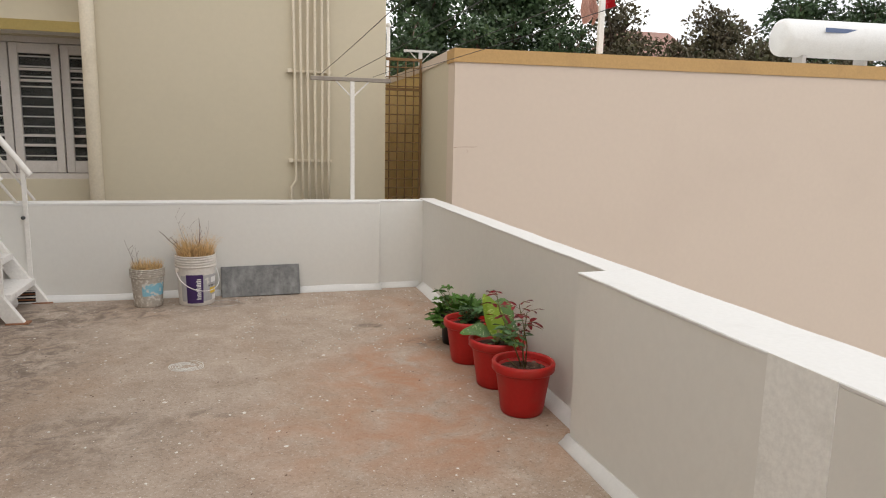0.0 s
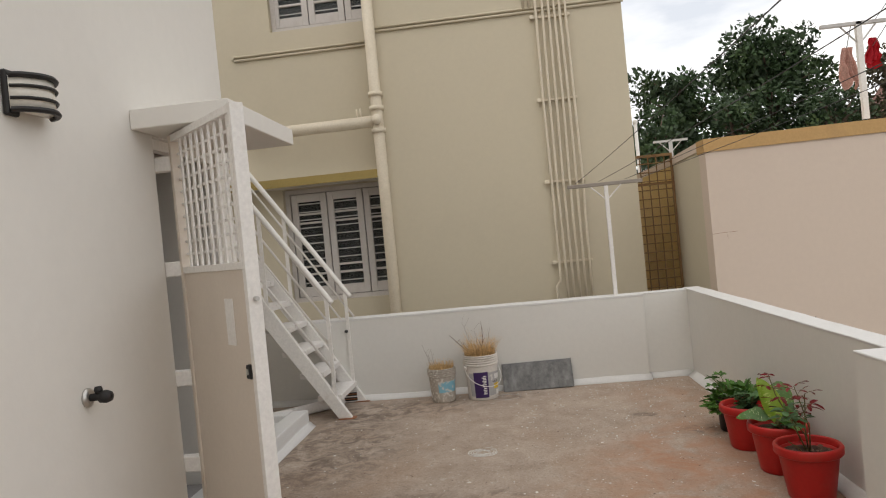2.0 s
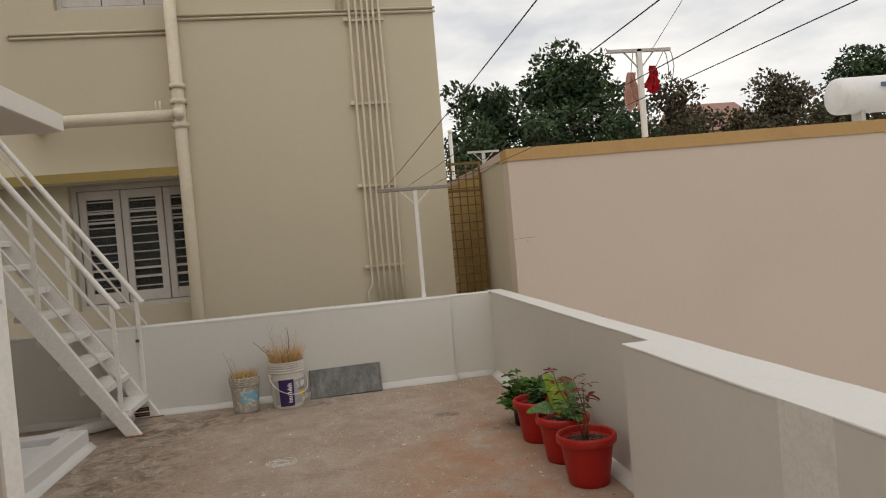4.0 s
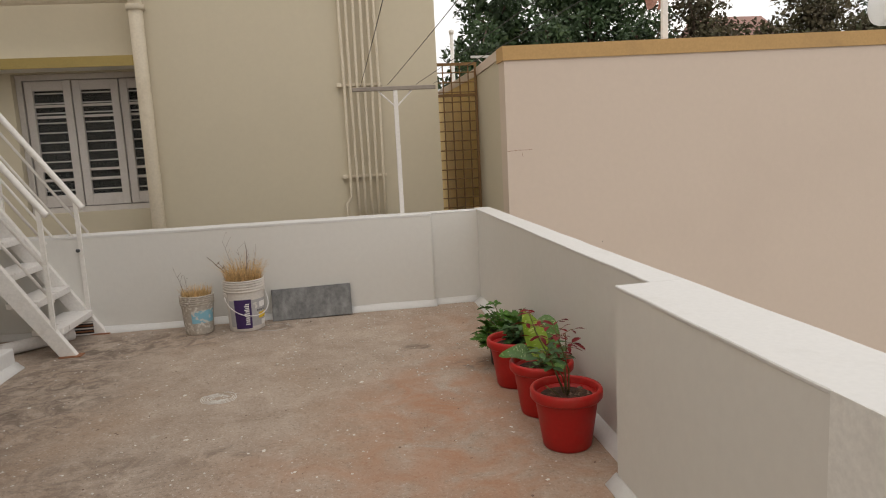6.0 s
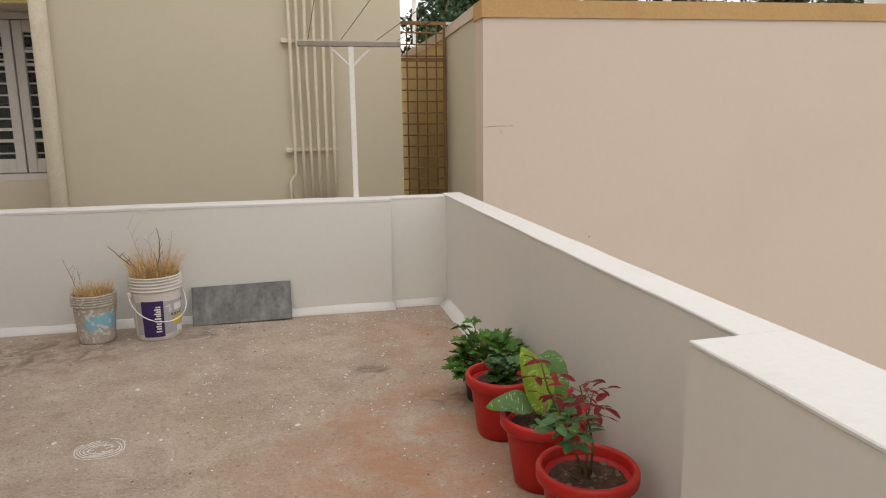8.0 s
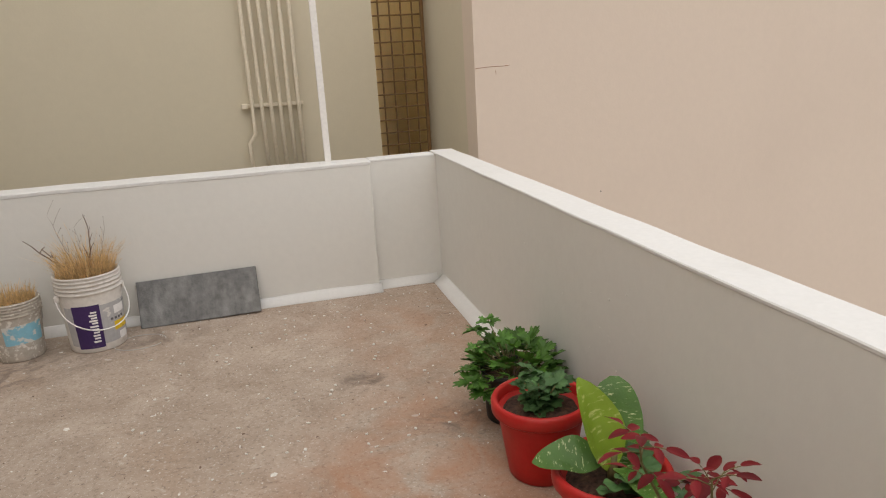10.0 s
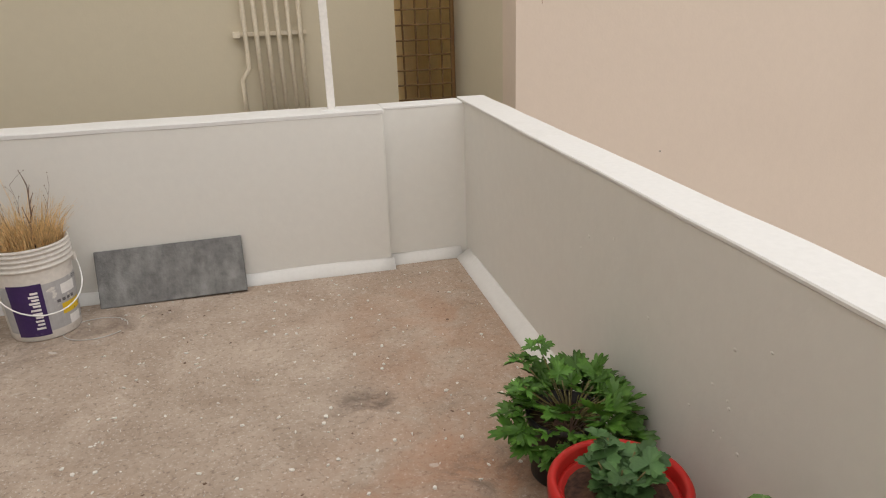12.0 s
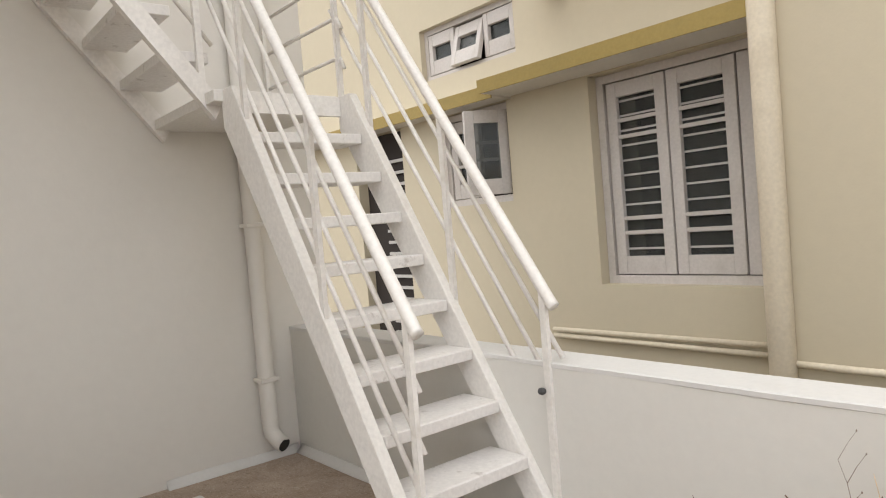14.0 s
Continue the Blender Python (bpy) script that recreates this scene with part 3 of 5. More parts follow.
def rail_side(y, x_end, rod_from):
    length = 1.30
    part("handrail", tube([(x_end, y, 0.921), (x_end - 0.01, y, 0.931), (x_end - length, y, 0.931 + (length - 0.01) * SLOPE)], 0.0215, 14), M_WHITE_METAL, stairs, "round white handrail", True)
    for dz in (0.185, 0.375, 0.565):
        x = x_end + rod_from
        part("rod", tube([(x, y + 0.012, 0.921 - dz + 0.005), (x - length - 0.03, y + 0.012, 0.921 - dz + 0.005 + (length + 0.065) * SLOPE)], 0.0095, 8), M_WHITE_METAL, stairs, "", True)
    for x in (x_end - 0.045, x_end - 0.53, x_end - 1.03):
        zb, zt = (-2.780 - x) * SLOPE - 0.03, 0.921 + (x_end - x) * SLOPE - 0.01
        part("post", box(x - 0.014, x + 0.014, y - 0.014, y + 0.004, max(zb, 0.10), zt), M_WHITE_METAL, stairs)


rail_side(SY1 + 0.02, -2.852, 0.012)
rail_side(SY0 - 0.0, -2.860, -0.03)
part("knot", lathe([(0, -0.014), (0.012, -0.009), (0.016, 0.0), (0.012, 0.010), (0, 0.014)], 8, x=-2.91, y=SY1 - 0.012, z=0.62), M_WIRE, stairs, "dark wire knot tied on the post")
# landing guard towards the neighbour
for x in (-4.09, -4.855):
    part("post", box(x - 0.014, x + 0.014, -0.066, -0.046, 1.885, 2.85), M_WHITE_METAL, stairs)
part("handrail", tube([(-4.09, -0.056, 2.85), (-4.855, -0.056, 2.85)], 0.024, 12), M_WHITE_METAL, stairs, "round white handrail", True)
for z in (2.08, 2.27, 2.46, 2.65):
    part("rod", tube([(-4.05, -0.05, z - 0.06), (-4.08, -0.05, z), (-4.870, -0.05, z)], 0.0095, 8), M_WHITE_METAL, stairs, "", True)

upper = root("upper_stair_flight", -4.5, -1.2, 1.9, "white painted steel upper stair flight fixed along the wall", "staircase")
upper.location = (0, 0, 0)
K2 = 1.244
for x0, x1 in ((-4.885, -4.845), (-4.20, -4.16)):
    out = [(-0.66, 1.775), (-0.60, 1.885), (-0.66, 1.90), (-2.05, 1.90 + 1.39 * K2), (-2.05, 1.775 + 1.39 * K2)]
    part("stringer", prism(out, "x", x0, x1), M_WHITE_METAL, upper)
for i in range(1, 10):
    y, z = -0.60 - 0.15 * i, 1.885 + 0.187 * i
    part("tread", box(-4.844, -4.201, y - 0.10, y + 0.10, z - 0.045, z, 0.003), M_TREAD, upper)
for y in (-0.70, -1.35, -1.95):
    z = 1.90 + (-0.66 - y) * K2
    part("post", box(-4.190, -4.165, y - 0.014, y + 0.014, z - 0.02, z + 0.80), M_WHITE_METAL, upper)
for dz, r in ((0.82, 0.024), (0.62, 0.0095), (0.42, 0.0095), (0.22, 0.0095)):
    part("handrail" if r > 0.02 else "rod", tube([(-4.18, -0.64, 1.88 + dz), (-4.18, -2.05, 1.88 + dz + 1.41 * K2)], r, 10), M_WHITE_METAL, upper, "", True)

down = root("rain_pipe", -4.72, -0.25, 0, "off-white plastic rainwater pipe with curved outlet", "pipe")
down.location = (0, 0, 0)
part("pipe", tube([(-4.835, -0.235, 5.3), (-4.835, -0.235, 0.20), (-4.825, -0.232, 0.155), (-4.795, -0.222, 0.125), (-4.745, -0.205, 0.10)], 0.045, 16), M_HOUSE, down, "", True)
# The pipe is closed; a black disc paints the shade of its bore.
part("mouth", tube([(-4.750, -0.207, 0.102), (-4.742, -0.204, 0.099)], 0.038, 16), M_BLACK, down, "black disc standing in for the shade inside the pipe outlet")
for z in (0.46, 1.32, 2.6):
    part("clip", box(-4.886, -4.782, -0.29, -0.18, z - 0.012, z + 0.012, 0.004), M_HOUSE, down)

floor_pipe = root("floor_pipe", -3.2, -0.45, 0, "grimy white plastic drain pipe lying on the floor", "pipe")
floor_pipe.location = (0, 0, 0)
part("pipe", tube([(-3.55, -0.74, 0.047), (-3.30, -0.52, 0.047), (-3.02, -0.26, 0.045), (-2.97, -0.20, 0.045)], 0.042, 16), M_TREAD, floor_pipe, "", True)
# Black disc on the closed end, painted shade for the hollow inside.
part("mouth", tube([(-2.973, -0.203, 0.045), (-2.967, -0.197, 0.045)], 0.036, 16), M_BLACK, floor_pipe, "black disc standing in for the shade inside the pipe end")
grate = root("floor_drain", -2.93, -0.085, 0.05, "rusty slotted drain grating at the parapet foot", "drain")
# Black backing sheet stands in for the shaded hole behind the slats.
part("back", box(-0.065, 0.065, -0.004, 0.012, -0.05, 0.05), M_BLACK, grate)
for i in range(5):
    part("slat", box(-0.065, 0.065, -0.014, -0.004, -0.045 + 0.021 * i, -0.036 + 0.021 * i), M_RAW if i % 2 else M_TREAD, grate)


# ---- neighbour house, cream ----
def window_leaf(parent, x0, x1, z0, z1, y, bars=(0.80, 0.715, 0.295, 0.22), stile=0.075):
    """A painted leaf with cross bars, a glass pane and pale bars behind it."""
    leaf = root("leaf", x0, y, z0)
    leaf.parent = parent
    w, h = x1 - x0, z1 - z0
    g = 0.006
    part("stile", box(g, stile, -0.02, 0.02, g, h - g, 0.003), M_WINDOW, leaf)
    part("stile", box(w - stile, w - g, -0.02, 0.02, g, h - g, 0.003), M_WINDOW, leaf)
    part("rail", box(stile, w - stile, -0.018, 0.018, g, 0.115, 0.003), M_WINDOW, leaf)
    part("rail", box(stile, w - stile, -0.018, 0.018, h - 0.095, h - g, 0.003), M_WINDOW, leaf)
    for b in bars:
        part("cross_bar", box(stile, w - stile, -0.014, 0.010, h * b - 0.011, h * b + 0.011), M_WINDOW, leaf)
    part("pane", box(stile - 0.005, w - stile + 0.005, 0.011, 0.015, 0.11, h - 0.09), M_GLASS, leaf).visible_shadow = False
    return leaf


def casement(name, x0, x1, z0, z1, y, leaves, label, steps=13):
    win = root(name, 0, 0, 0, label, "window", kind="structure")
    f = 0.05
    part("window_frame", box(x0, x0 + f, y - 0.01, y + 0.07, z0, z1), M_WINDOW, win)
    part("window_frame", box(x1 - f, x1, y - 0.01, y + 0.07, z0, z1), M_WINDOW, win)
    part("window_frame", box(x0 + f, x1 - f, y - 0.01, y + 0.07, z0, z0 + f), M_WINDOW, win)
    part("window_frame", box(x0 + f, x1 - f, y - 0.01, y + 0.07, z1 - f, z1), M_WINDOW, win)
    for a, b in zip(leaves, leaves[1:]):
        window_leaf(win, a, b, z0 + f, z1 - f, y + 0.02)
    for i in range(steps):
        z = z0 + 0.12 + (z1 - z0 - 0.2) * i / (steps - 1)
        part("grille_bar", box(x0 + f, x1 - f, y + 0.0245, y + 0.0295, z - 0.006, z + 0.006), M_BAR, win)
    # A near-black sheet paints in the shade of the room behind the panes.
    part("room", box(x0 - 0.1, x1 + 0.1, y + 0.55, y + 0.6, z0 - 0.1, z1 + 0.1), M_DARK, win, "near-black sheet standing in for the unlit room behind the panes")
    return win


BY, RY, NZ = 1.345, 1.60, 7.2
cream = root("cream_house", -1.4, 1.2, -3.3, "cream painted neighbouring house with pipes and windows", "house", kind="structure")
cream.location = (0, 0, 0)
BX0, BX1 = -2.650, -0.045
part("wall", cut_along(box(BX0, BX1, BY, 4.2, -3.3, NZ), "z", -3.3, NZ, 0.8), M_CREAM, cream)
# recessed wall with real openings
WX0 = -3.905


def pierced(x0, x1, y0, y1, bands, parent):
    """A wall in level bands, each with its openings (x from, to)."""
    for z0, z1, gaps in bands:
        at = x0
        for a, b in gaps + [(x1, x1)]:
            if a - at > 0.001:
                part("wall", box(at, a, y0, y1, z0, z1), M_CREAM, parent)
            at = b


pierced(-9.0, BX0, RY, RY + 0.16, [
    (-3.3, 0.785, [(-6.55, -5.85)]),
    (0.785, 1.36, [(-6.55, -5.85), (WX0, -2.655)]),
    (1.36, 2.065, [(-6.55, -5.85), (-5.36, -4.61), (WX0, -2.655)]),
    (2.065, 2.36, []),
    (2.36, 2.76, [(-5.50, -4.48)]),
    (2.76, 3.845, []),
    (3.845, 5.12, [(-3.865, -2.655)]),
    (5.12, NZ, [])], cream)
# West end is out of view; this wall is added to keep daylight out.
part("unseen_end_wall", box(-9.2, -9.0, RY, 4.2, -3.3, NZ), M_CREAM, cream)
part("back_wall", box(-9.0, BX0, 4.0, 4.2, -3.3, NZ), M_CREAM, cream)
part("roof", box(-9.0, BX1, BY, 4.2, NZ, NZ + 0.15), M_CREAM, cream)
# sunshade over the lower windows, stepping down at its west end
sh = part("sunshade", box(-4.56, BX0 - 0.002, RY - 0.30, RY, 2.075, 2.155), M_HOUSE, cream, "white concrete sunshade with olive edge")
part("edge_band", box(-4.56, BX0 - 0.002, RY - 0.312, RY - 0.302, 2.07, 2.16), M_OLIVE, sh, "olive painted edge")
sh = part("sunshade", box(-9.0, -4.56, RY - 0.18, RY, 2.06, 2.14), M_HOUSE, cream, "white concrete sunshade with olive edge")
part("edge_band", box(-9.0, -4.56, RY - 0.192, RY - 0.182, 2.055, 2.145), M_OLIVE, sh, "olive painted edge")
# moulded double bands
for z in (3.625, 3.665):
    part("moulding", tube([(BX0 - 0.03, BY - 0.012, z), (BX1 + 0.02, BY - 0.012, z)], 0.014, 8), M_CREAM, cream, "", True)
    part("moulding", tube([(-4.30, RY - 0.012, z - 0.055), (BX0, RY - 0.012, z - 0.055)], 0.014, 8), M_CREAM, cream, "", True)
part("moulding", tube([(-4.30, RY - 0.012, 3.57), (-4.33, RY - 0.012, 3.59), (-4.30, RY - 0.012, 3.61)], 0.012, 8), M_CREAM, cream, "", True)

LEAVES = (-3.845, -3.430, -3.012, -2.71)
casement("window_1", WX0 + 0.004, -2.657, 0.785, 2.063, RY + 0.085, LEAVES, "grey-white louvred three-leaf window with glass and bars")
casement("window_2", -3.863, -2.657, 3.848, 5.118, RY + 0.085, LEAVES, "grey-white louvred three-leaf upper window with bars")
win = root("window_3", 0, 0, 0, "grey-white small window with one leaf standing open", "window", kind="structure")
for a, b, c, d in ((-5.36, -5.31, 1.36, 2.06), (-4.66, -4.61, 1.36, 2.06), (-5.31, -4.66, 1.36, 1.41), (-5.31, -4.66, 2.01, 2.06)):
    part("window_frame", box(a, b, RY + 0.06, RY + 0.14, c, d), M_WINDOW, win)
window_leaf(win, -5.31, -4.985, 1.41, 2.01, RY + 0.09, bars=(0.62, 0.42))
leaf = window_leaf(win, -4.985, -4.66, 1.41, 2.01, RY + 0.09, bars=(0.62, 0.42))
leaf.location, leaf.rotation_euler = (-4.66, RY + 0.05, 1.41), (0, 0, radians(180 + 62))
# Shade of the small window's room, painted as a near-black sheet.
part("room", box(-5.5, -4.5, RY + 0.5, RY + 0.55, 1.2, 2.2), M_DARK, win, "near-black sheet standing in for the unlit room behind the panes")
win = root("window_4", 0, 0, 0, "grey-white ventilator window with one leaf tilted out", "window", kind="structure")
for a, b, c, d in ((-5.50, -5.46, 2.36, 2.76), (-4.52, -4.48, 2.36, 2.76), (-5.46, -4.52, 2.36, 2.40), (-5.46, -4.52, 2.72, 2.76)):
    part("window_frame", box(a, b, RY + 0.05, RY + 0.12, c, d), M_WINDOW, win)
for i in range(3):
    x = -5.46 + 0.3133 * i
    leaf = window_leaf(win, x, x + 0.3133, 2.40, 2.72, RY + 0.07, bars=(), stile=0.05)
    if i == 1:
        leaf.rotation_euler = (radians(-16), 0, 0)
        leaf.location.y = RY + 0.0
# Near-black sheet in place of the shaded depth behind the ventilator.
part("room", box(-5.6, -4.4, RY + 0.5, RY + 0.55, 2.3, 2.9), M_DARK, win, "near-black sheet standing in for the unlit room behind the panes")
door_2 = root("door_2", 0, 0, 0, "brown neighbour door with white grille bars", "door", kind="structure")
part("leaf", box(-6.55, -5.85, RY + 0.10, RY + 0.14, -0.2, 2.06), M_DARK, door_2)
for i in range(16):
    part("bar", box(-6.25, -5.90, RY + 0.07, RY + 0.09, 0.3 + 0.1 * i, 0.325 + 0.1 * i), M_BAR, door_2)

# pipes on the cream house
rain = root("soil_pipe", -2.85, 1.5, -3.3, "cream painted soil pipe with branch in the wall corner", "pipe")
rain.location = (0, 0, 0)
PXC, PYC = -2.690, 1.305
part("pipe", tube([(PXC, PYC, -3.3), (PXC, PYC, NZ)], 0.060, 18), M_PIPE, rain, "", True)
part("branch", tube([(PXC, PYC, 2.67), (-3.98, PYC, 2.66), (-4.06, PYC + 0.04, 2.66), (-4.10, PYC + 0.12, 2.66), (-4.10, RY + 0.02, 2.66)], 0.062, 18), M_PIPE, rain, "", True)
for z in (2.54, 2.78, 2.93, 4.1):
    part("collar", tube([(PXC, PYC, z), (PXC, PYC, z + 0.045)], 0.078, 18), M_PIPE, rain, "", True)
part("access_cap", tube([(PXC + 0.005, PYC - 0.06, 2.67), (PXC + 0.005, PYC - 0.105, 2.67)], 0.055, 18), M_PIPE, rain, "", True)
for z in (0.93, 1.66, 2.93, 3.95):
    part("clip", box(PXC + 0.02, BX0 - 0.001, PYC - 0.02, BY + 0.03, z - 0.022, z + 0.022), M_PIPE, rain)
for x in (-2.87, -2.91):
    part("vent", tube([(x, PYC, 2.71), (x, PYC, 2.82)], 0.010, 8), M_PIPE, rain, "", True)

bundle = root("water_pipe_bundle", -0.8, BY, 0, "bundle of thin cream painted water pipes on wall clamps", "pipes")
bundle.location = (0, 0, 0)
for i in range(6):
    x = -0.925 + 0.0625 * i
    bot = 0.40 if i else 0.83
    pts = [(x, BY - 0.045, NZ)] + [(x + 0.008 * math.sin(z * 1.7 + i), BY - 0.045, z) for z in (3.6, 2.7, 1.85)] + [(x, BY - 0.045, 1.02), (x, BY - 0.045, bot)]
    if i == 0:
        pts = pts[:-1] + [(x, BY - 0.045, 0.80), (x - 0.045, BY - 0.05, 0.74), (x - 0.045, BY - 0.05, 0.40)]
    part("pipe", tube(pts, 0.0135, 8), M_PIPE, bundle, "", True)
for x in (-1.05, -0.99):
    part("pipe", tube([(x, BY - 0.03, NZ), (x, BY - 0.03, 3.66)], 0.011, 8), M_PIPE, bundle, "", True)
for z in (0.990, 1.834, 2.690, 3.555, 4.4):
    clamp = part("clamp", box(-0.995, -0.578, BY - 0.028, BY - 0.004, z - 0.012, z + 0.012, 0.002), M_PIPE, bundle, "steel wall clamp")
    part("clamp_end", box(-0.995, -0.955, BY - 0.06, BY - 0.02, z - 0.018, z + 0.018, 0.003), M_PIPE, clamp)
low = root("low_pipe", -2, 1.2, 0.5, "cream painted thin pipes running low along the wall", "pipes")
low.location = (0, 0, 0)
part("pipe", tube([(-4.3, RY - 0.03, 0.485), (-2.87, RY - 0.03, 0.495)], 0.016, 8), M_PIPE, low, "", True)
part("pipe", tube([(-4.3, RY - 0.03, 0.445), (-2.87, RY - 0.03, 0.445)], 0.016, 8), M_PIPE, low, "", True)
part("pipe", tube([(BX0 - 0.02, RY - 0.1, 0.47), (BX0, BY - 0.03, 0.475), (-2.5, BY - 0.03, 0.475), (-1.1, BY - 0.03, 0.47)], 0.017, 8), M_PIPE, low, "", True)

# ---- neighbour house, peach ----
TX, TY, TZ = 0.326, 0.187, 1.872
peach = root("peach_house", 3, 2, -3.3, "peach painted neighbouring house with ochre parapet band", "house", kind="structure")
peach.location = (0, 0, 0)
part("wall", cut_along(prism([(TX, -3.3), (9.0, -3.3), (9.0, TZ + 0.07), (TX, TZ)], "y", TY, TY + 0.2), "x", TX, 9, 1.0), M_PEACH, peach)
SKEW = 0.065
part("side_wall", prism([(TX, TY + 0.2), (TX + 0.2, TY + 0.2), (TX + 0.2 + SKEW, 1.64), (TX + SKEW, 1.64)], "z", -3.3, TZ + 0.03), M_CREAM, peach, "cream painted side wall")
# The same side wall goes on, coloured golden ochre from the grille back.
part("side_wall", box(TX + SKEW, TX + SKEW + 0.2, 1.64, 9.0, -3.3, TZ + 0.03), M_GOLD, peach, "golden ochre side wall behind the grille")
part("roof", box(TX + 0.27, 9.0, TY + 0.2, 9.0, 0.9, 1.0), M_PARAPET, peach)
part("back_wall", box(TX, 9.0, 9.0, 9.2, -3.3, TZ), M_PEACH, peach)
bm = prism([(TX - 0.012, TZ), (9.0, TZ + 0.07), (9.0, TZ + 0.215), (TX - 0.012, TZ + 0.112)], "y", TY - 0.012, TY + 0.215)
part("coping_band", bm, M_OCHRE, peach, "ochre painted coping band")
part("coping_band", prism([(TX - 0.010, TY + 0.215), (TX + 0.21, TY + 0.215), (TX + 0.28, 1.64), (TX + 0.28, 9.0), (TX + 0.055, 9.0), (TX + 0.055, 1.64)], "z", TZ + 0.03, TZ + 0.110), M_PEACH, peach, "cream painted side coping")
bm = tube([(TX + 0.002, TY - 0.0005, 1.159), (TX + 0.05, TY - 0.0005, 1.163), (TX + 0.11, TY - 0.0005, 1.166), (TX + 0.17, TY - 0.0005, 1.165), (TX + 0.21, TY - 0.0005, 1.168)], 0.0014, 4)
tube([(TX + 0.125, TY - 0.0005, 1.145), (TX + 0.127, TY - 0.0005, 1.115)], 0.0012, 4, bm)
crack = link("wall_crack", bm, M_RAW)
spot = link("wall_spot", lathe([(0, -0.001), (0.006, -0.001), (0.006, 0.001), (0, 0.001)], 8, x=0, y=0, z=0), M_STEEL)
spot.matrix_world = Matrix.Translation((1.115, TY - 0.001, 0.372)) @ Matrix.Rotation(radians(90), 4, "X")
tagged(spot, "small dark spot on the peach wall plaster", "stain", kind="structure")
tagged(crack, "thin brown crack in the peach wall plaster", "crack", kind="structure")

# ---- alley grille ----
gate = root("alley_grille", 0.1, 1.62, -0.5, "rusty yellow metal grille gate closing the alley", "grille")
gate.location = (0, 0, 0)
GX0, GX1, GY = -0.04, 0.385, 1.60
for x in (GX0 + 0.012, GX1 - 0.012):
    part("frame_bar", box(x - 0.012, x + 0.012, GY - 0.012, GY + 0.012, -0.6, 2.02), M_RUST, gate)
for z in (2.02, 1.72, 0.3):
    part("frame_bar", box(GX0, GX1, GY - 0.014, GY + 0.014, z - 0.014, z + 0.014), M_RUST, gate)
for i in range(1, 5):
    x = GX0 + (GX1 - GX0) * i / 5
    part("upright_bar", tube([(x, GY, -0.6), (x, GY, 2.02)], 0.0065, 6), M_RUST, gate)
for i in range(17):
    z = 0.42 + 0.095 * i
    part("cross_bar", tube([(GX0, GY - 0.006, z), (GX1, GY - 0.006, z)], 0.0065, 6), M_RUST, gate)
alley = link("wall_alley", box(BX1, TX + 0.07, 5.6, 5.8, -3.3, 1.7), M_OLIVE)
tagged(alley, "olive painted wall at the end of the alley", "wall", kind="structure")

# ---- clothes poles and lines ----
pole = root("clothes_line_pole", -0.560, 0.055, H - 0.003, "white painted T-shaped clothes line pole on the parapet", "clothes pole")
part("foot", box(-0.05, 0.05, -0.03, 0.03, 0.0, 0.016, 0.004), M_COPING, pole)
part("post", box(-0.016, 0.016, -0.016, 0.016, 0.01, 0.955), M_WHITE_METAL, pole)
part("arm", box(-0.325, 0.31, -0.02, 0.02, 0.955, 0.985, 0.003), M_STEEL, pole, "dull weathered steel arm")
for s in (-1, 1):
    part("brace", tube([(0, 0, 0.83), (s * 0.13, 0, 0.955)], 0.007, 6), M_WHITE_METAL, pole)
for x, ex, ez in ((-0.82, -0.84, 1.86), (-0.62, -0.47, 1.86), (-0.40, -0.05, 1.86), (-0.27, 0.15, 1.83)):
    a, b = Vector((x, 0.03, 1.703)), Vector((ex, -8.4, ez))
    pts = [a.lerp(b, k / 24) - Vector((0, 0, 0.04 * 4 * (k / 24) * (1 - k / 24))) for k in range(25)]
    tagged(link("clothes_line", tube(pts, 0.0018, 5), M_WIRE), "dark thin clothes line strung over the terrace", "clothes line", "clothes lines")

# ---- buckets, slab and small things by the back parapet ----
def ring_tube(radius, r, z, sides=36):
    bm = bmesh.new()
    rings = []
    for i in range(sides):
        a = 2 * math.pi * i / sides
        c = Vector((math.cos(a), math.sin(a), 0))
        rings.append([bm.verts.new(c * (radius + r * math.cos(b)) + Vector((0, 0, z + r * math.sin(b)))) for b in [2 * math.pi * k / 8 for k in range(8)]])
    for i in range(sides):
        a, c = rings[i], rings[(i + 1) % sides]
        for k in range(8):
            bm.faces.new((a[k], a[(k + 1) % 8], c[(k + 1) % 8], c[k]))
    return bm


def curved_patch(radius0, radius1, h, z0, z1, a0, a1, lift=0.0012, steps=10):
    """A print that lies on a tapering bucket's side, between two angles (degrees) and two heights."""
    bm = bmesh.new()
    cols = []
    for i in range(steps + 1):
        a = radians(a0 + (a1 - a0) * i / steps)
        col = []
        for z in (z0, z1):
            r = radius0 + (radius1 - radius0) * z / h + lift
            col.append(bm.verts.new((r * math.cos(a), r * math.sin(a), z)))
        cols.append(col)
    for a, c in zip(cols, cols[1:]):
        bm.faces.new((a[0], c[0], c[1], a[1]))
    return bm


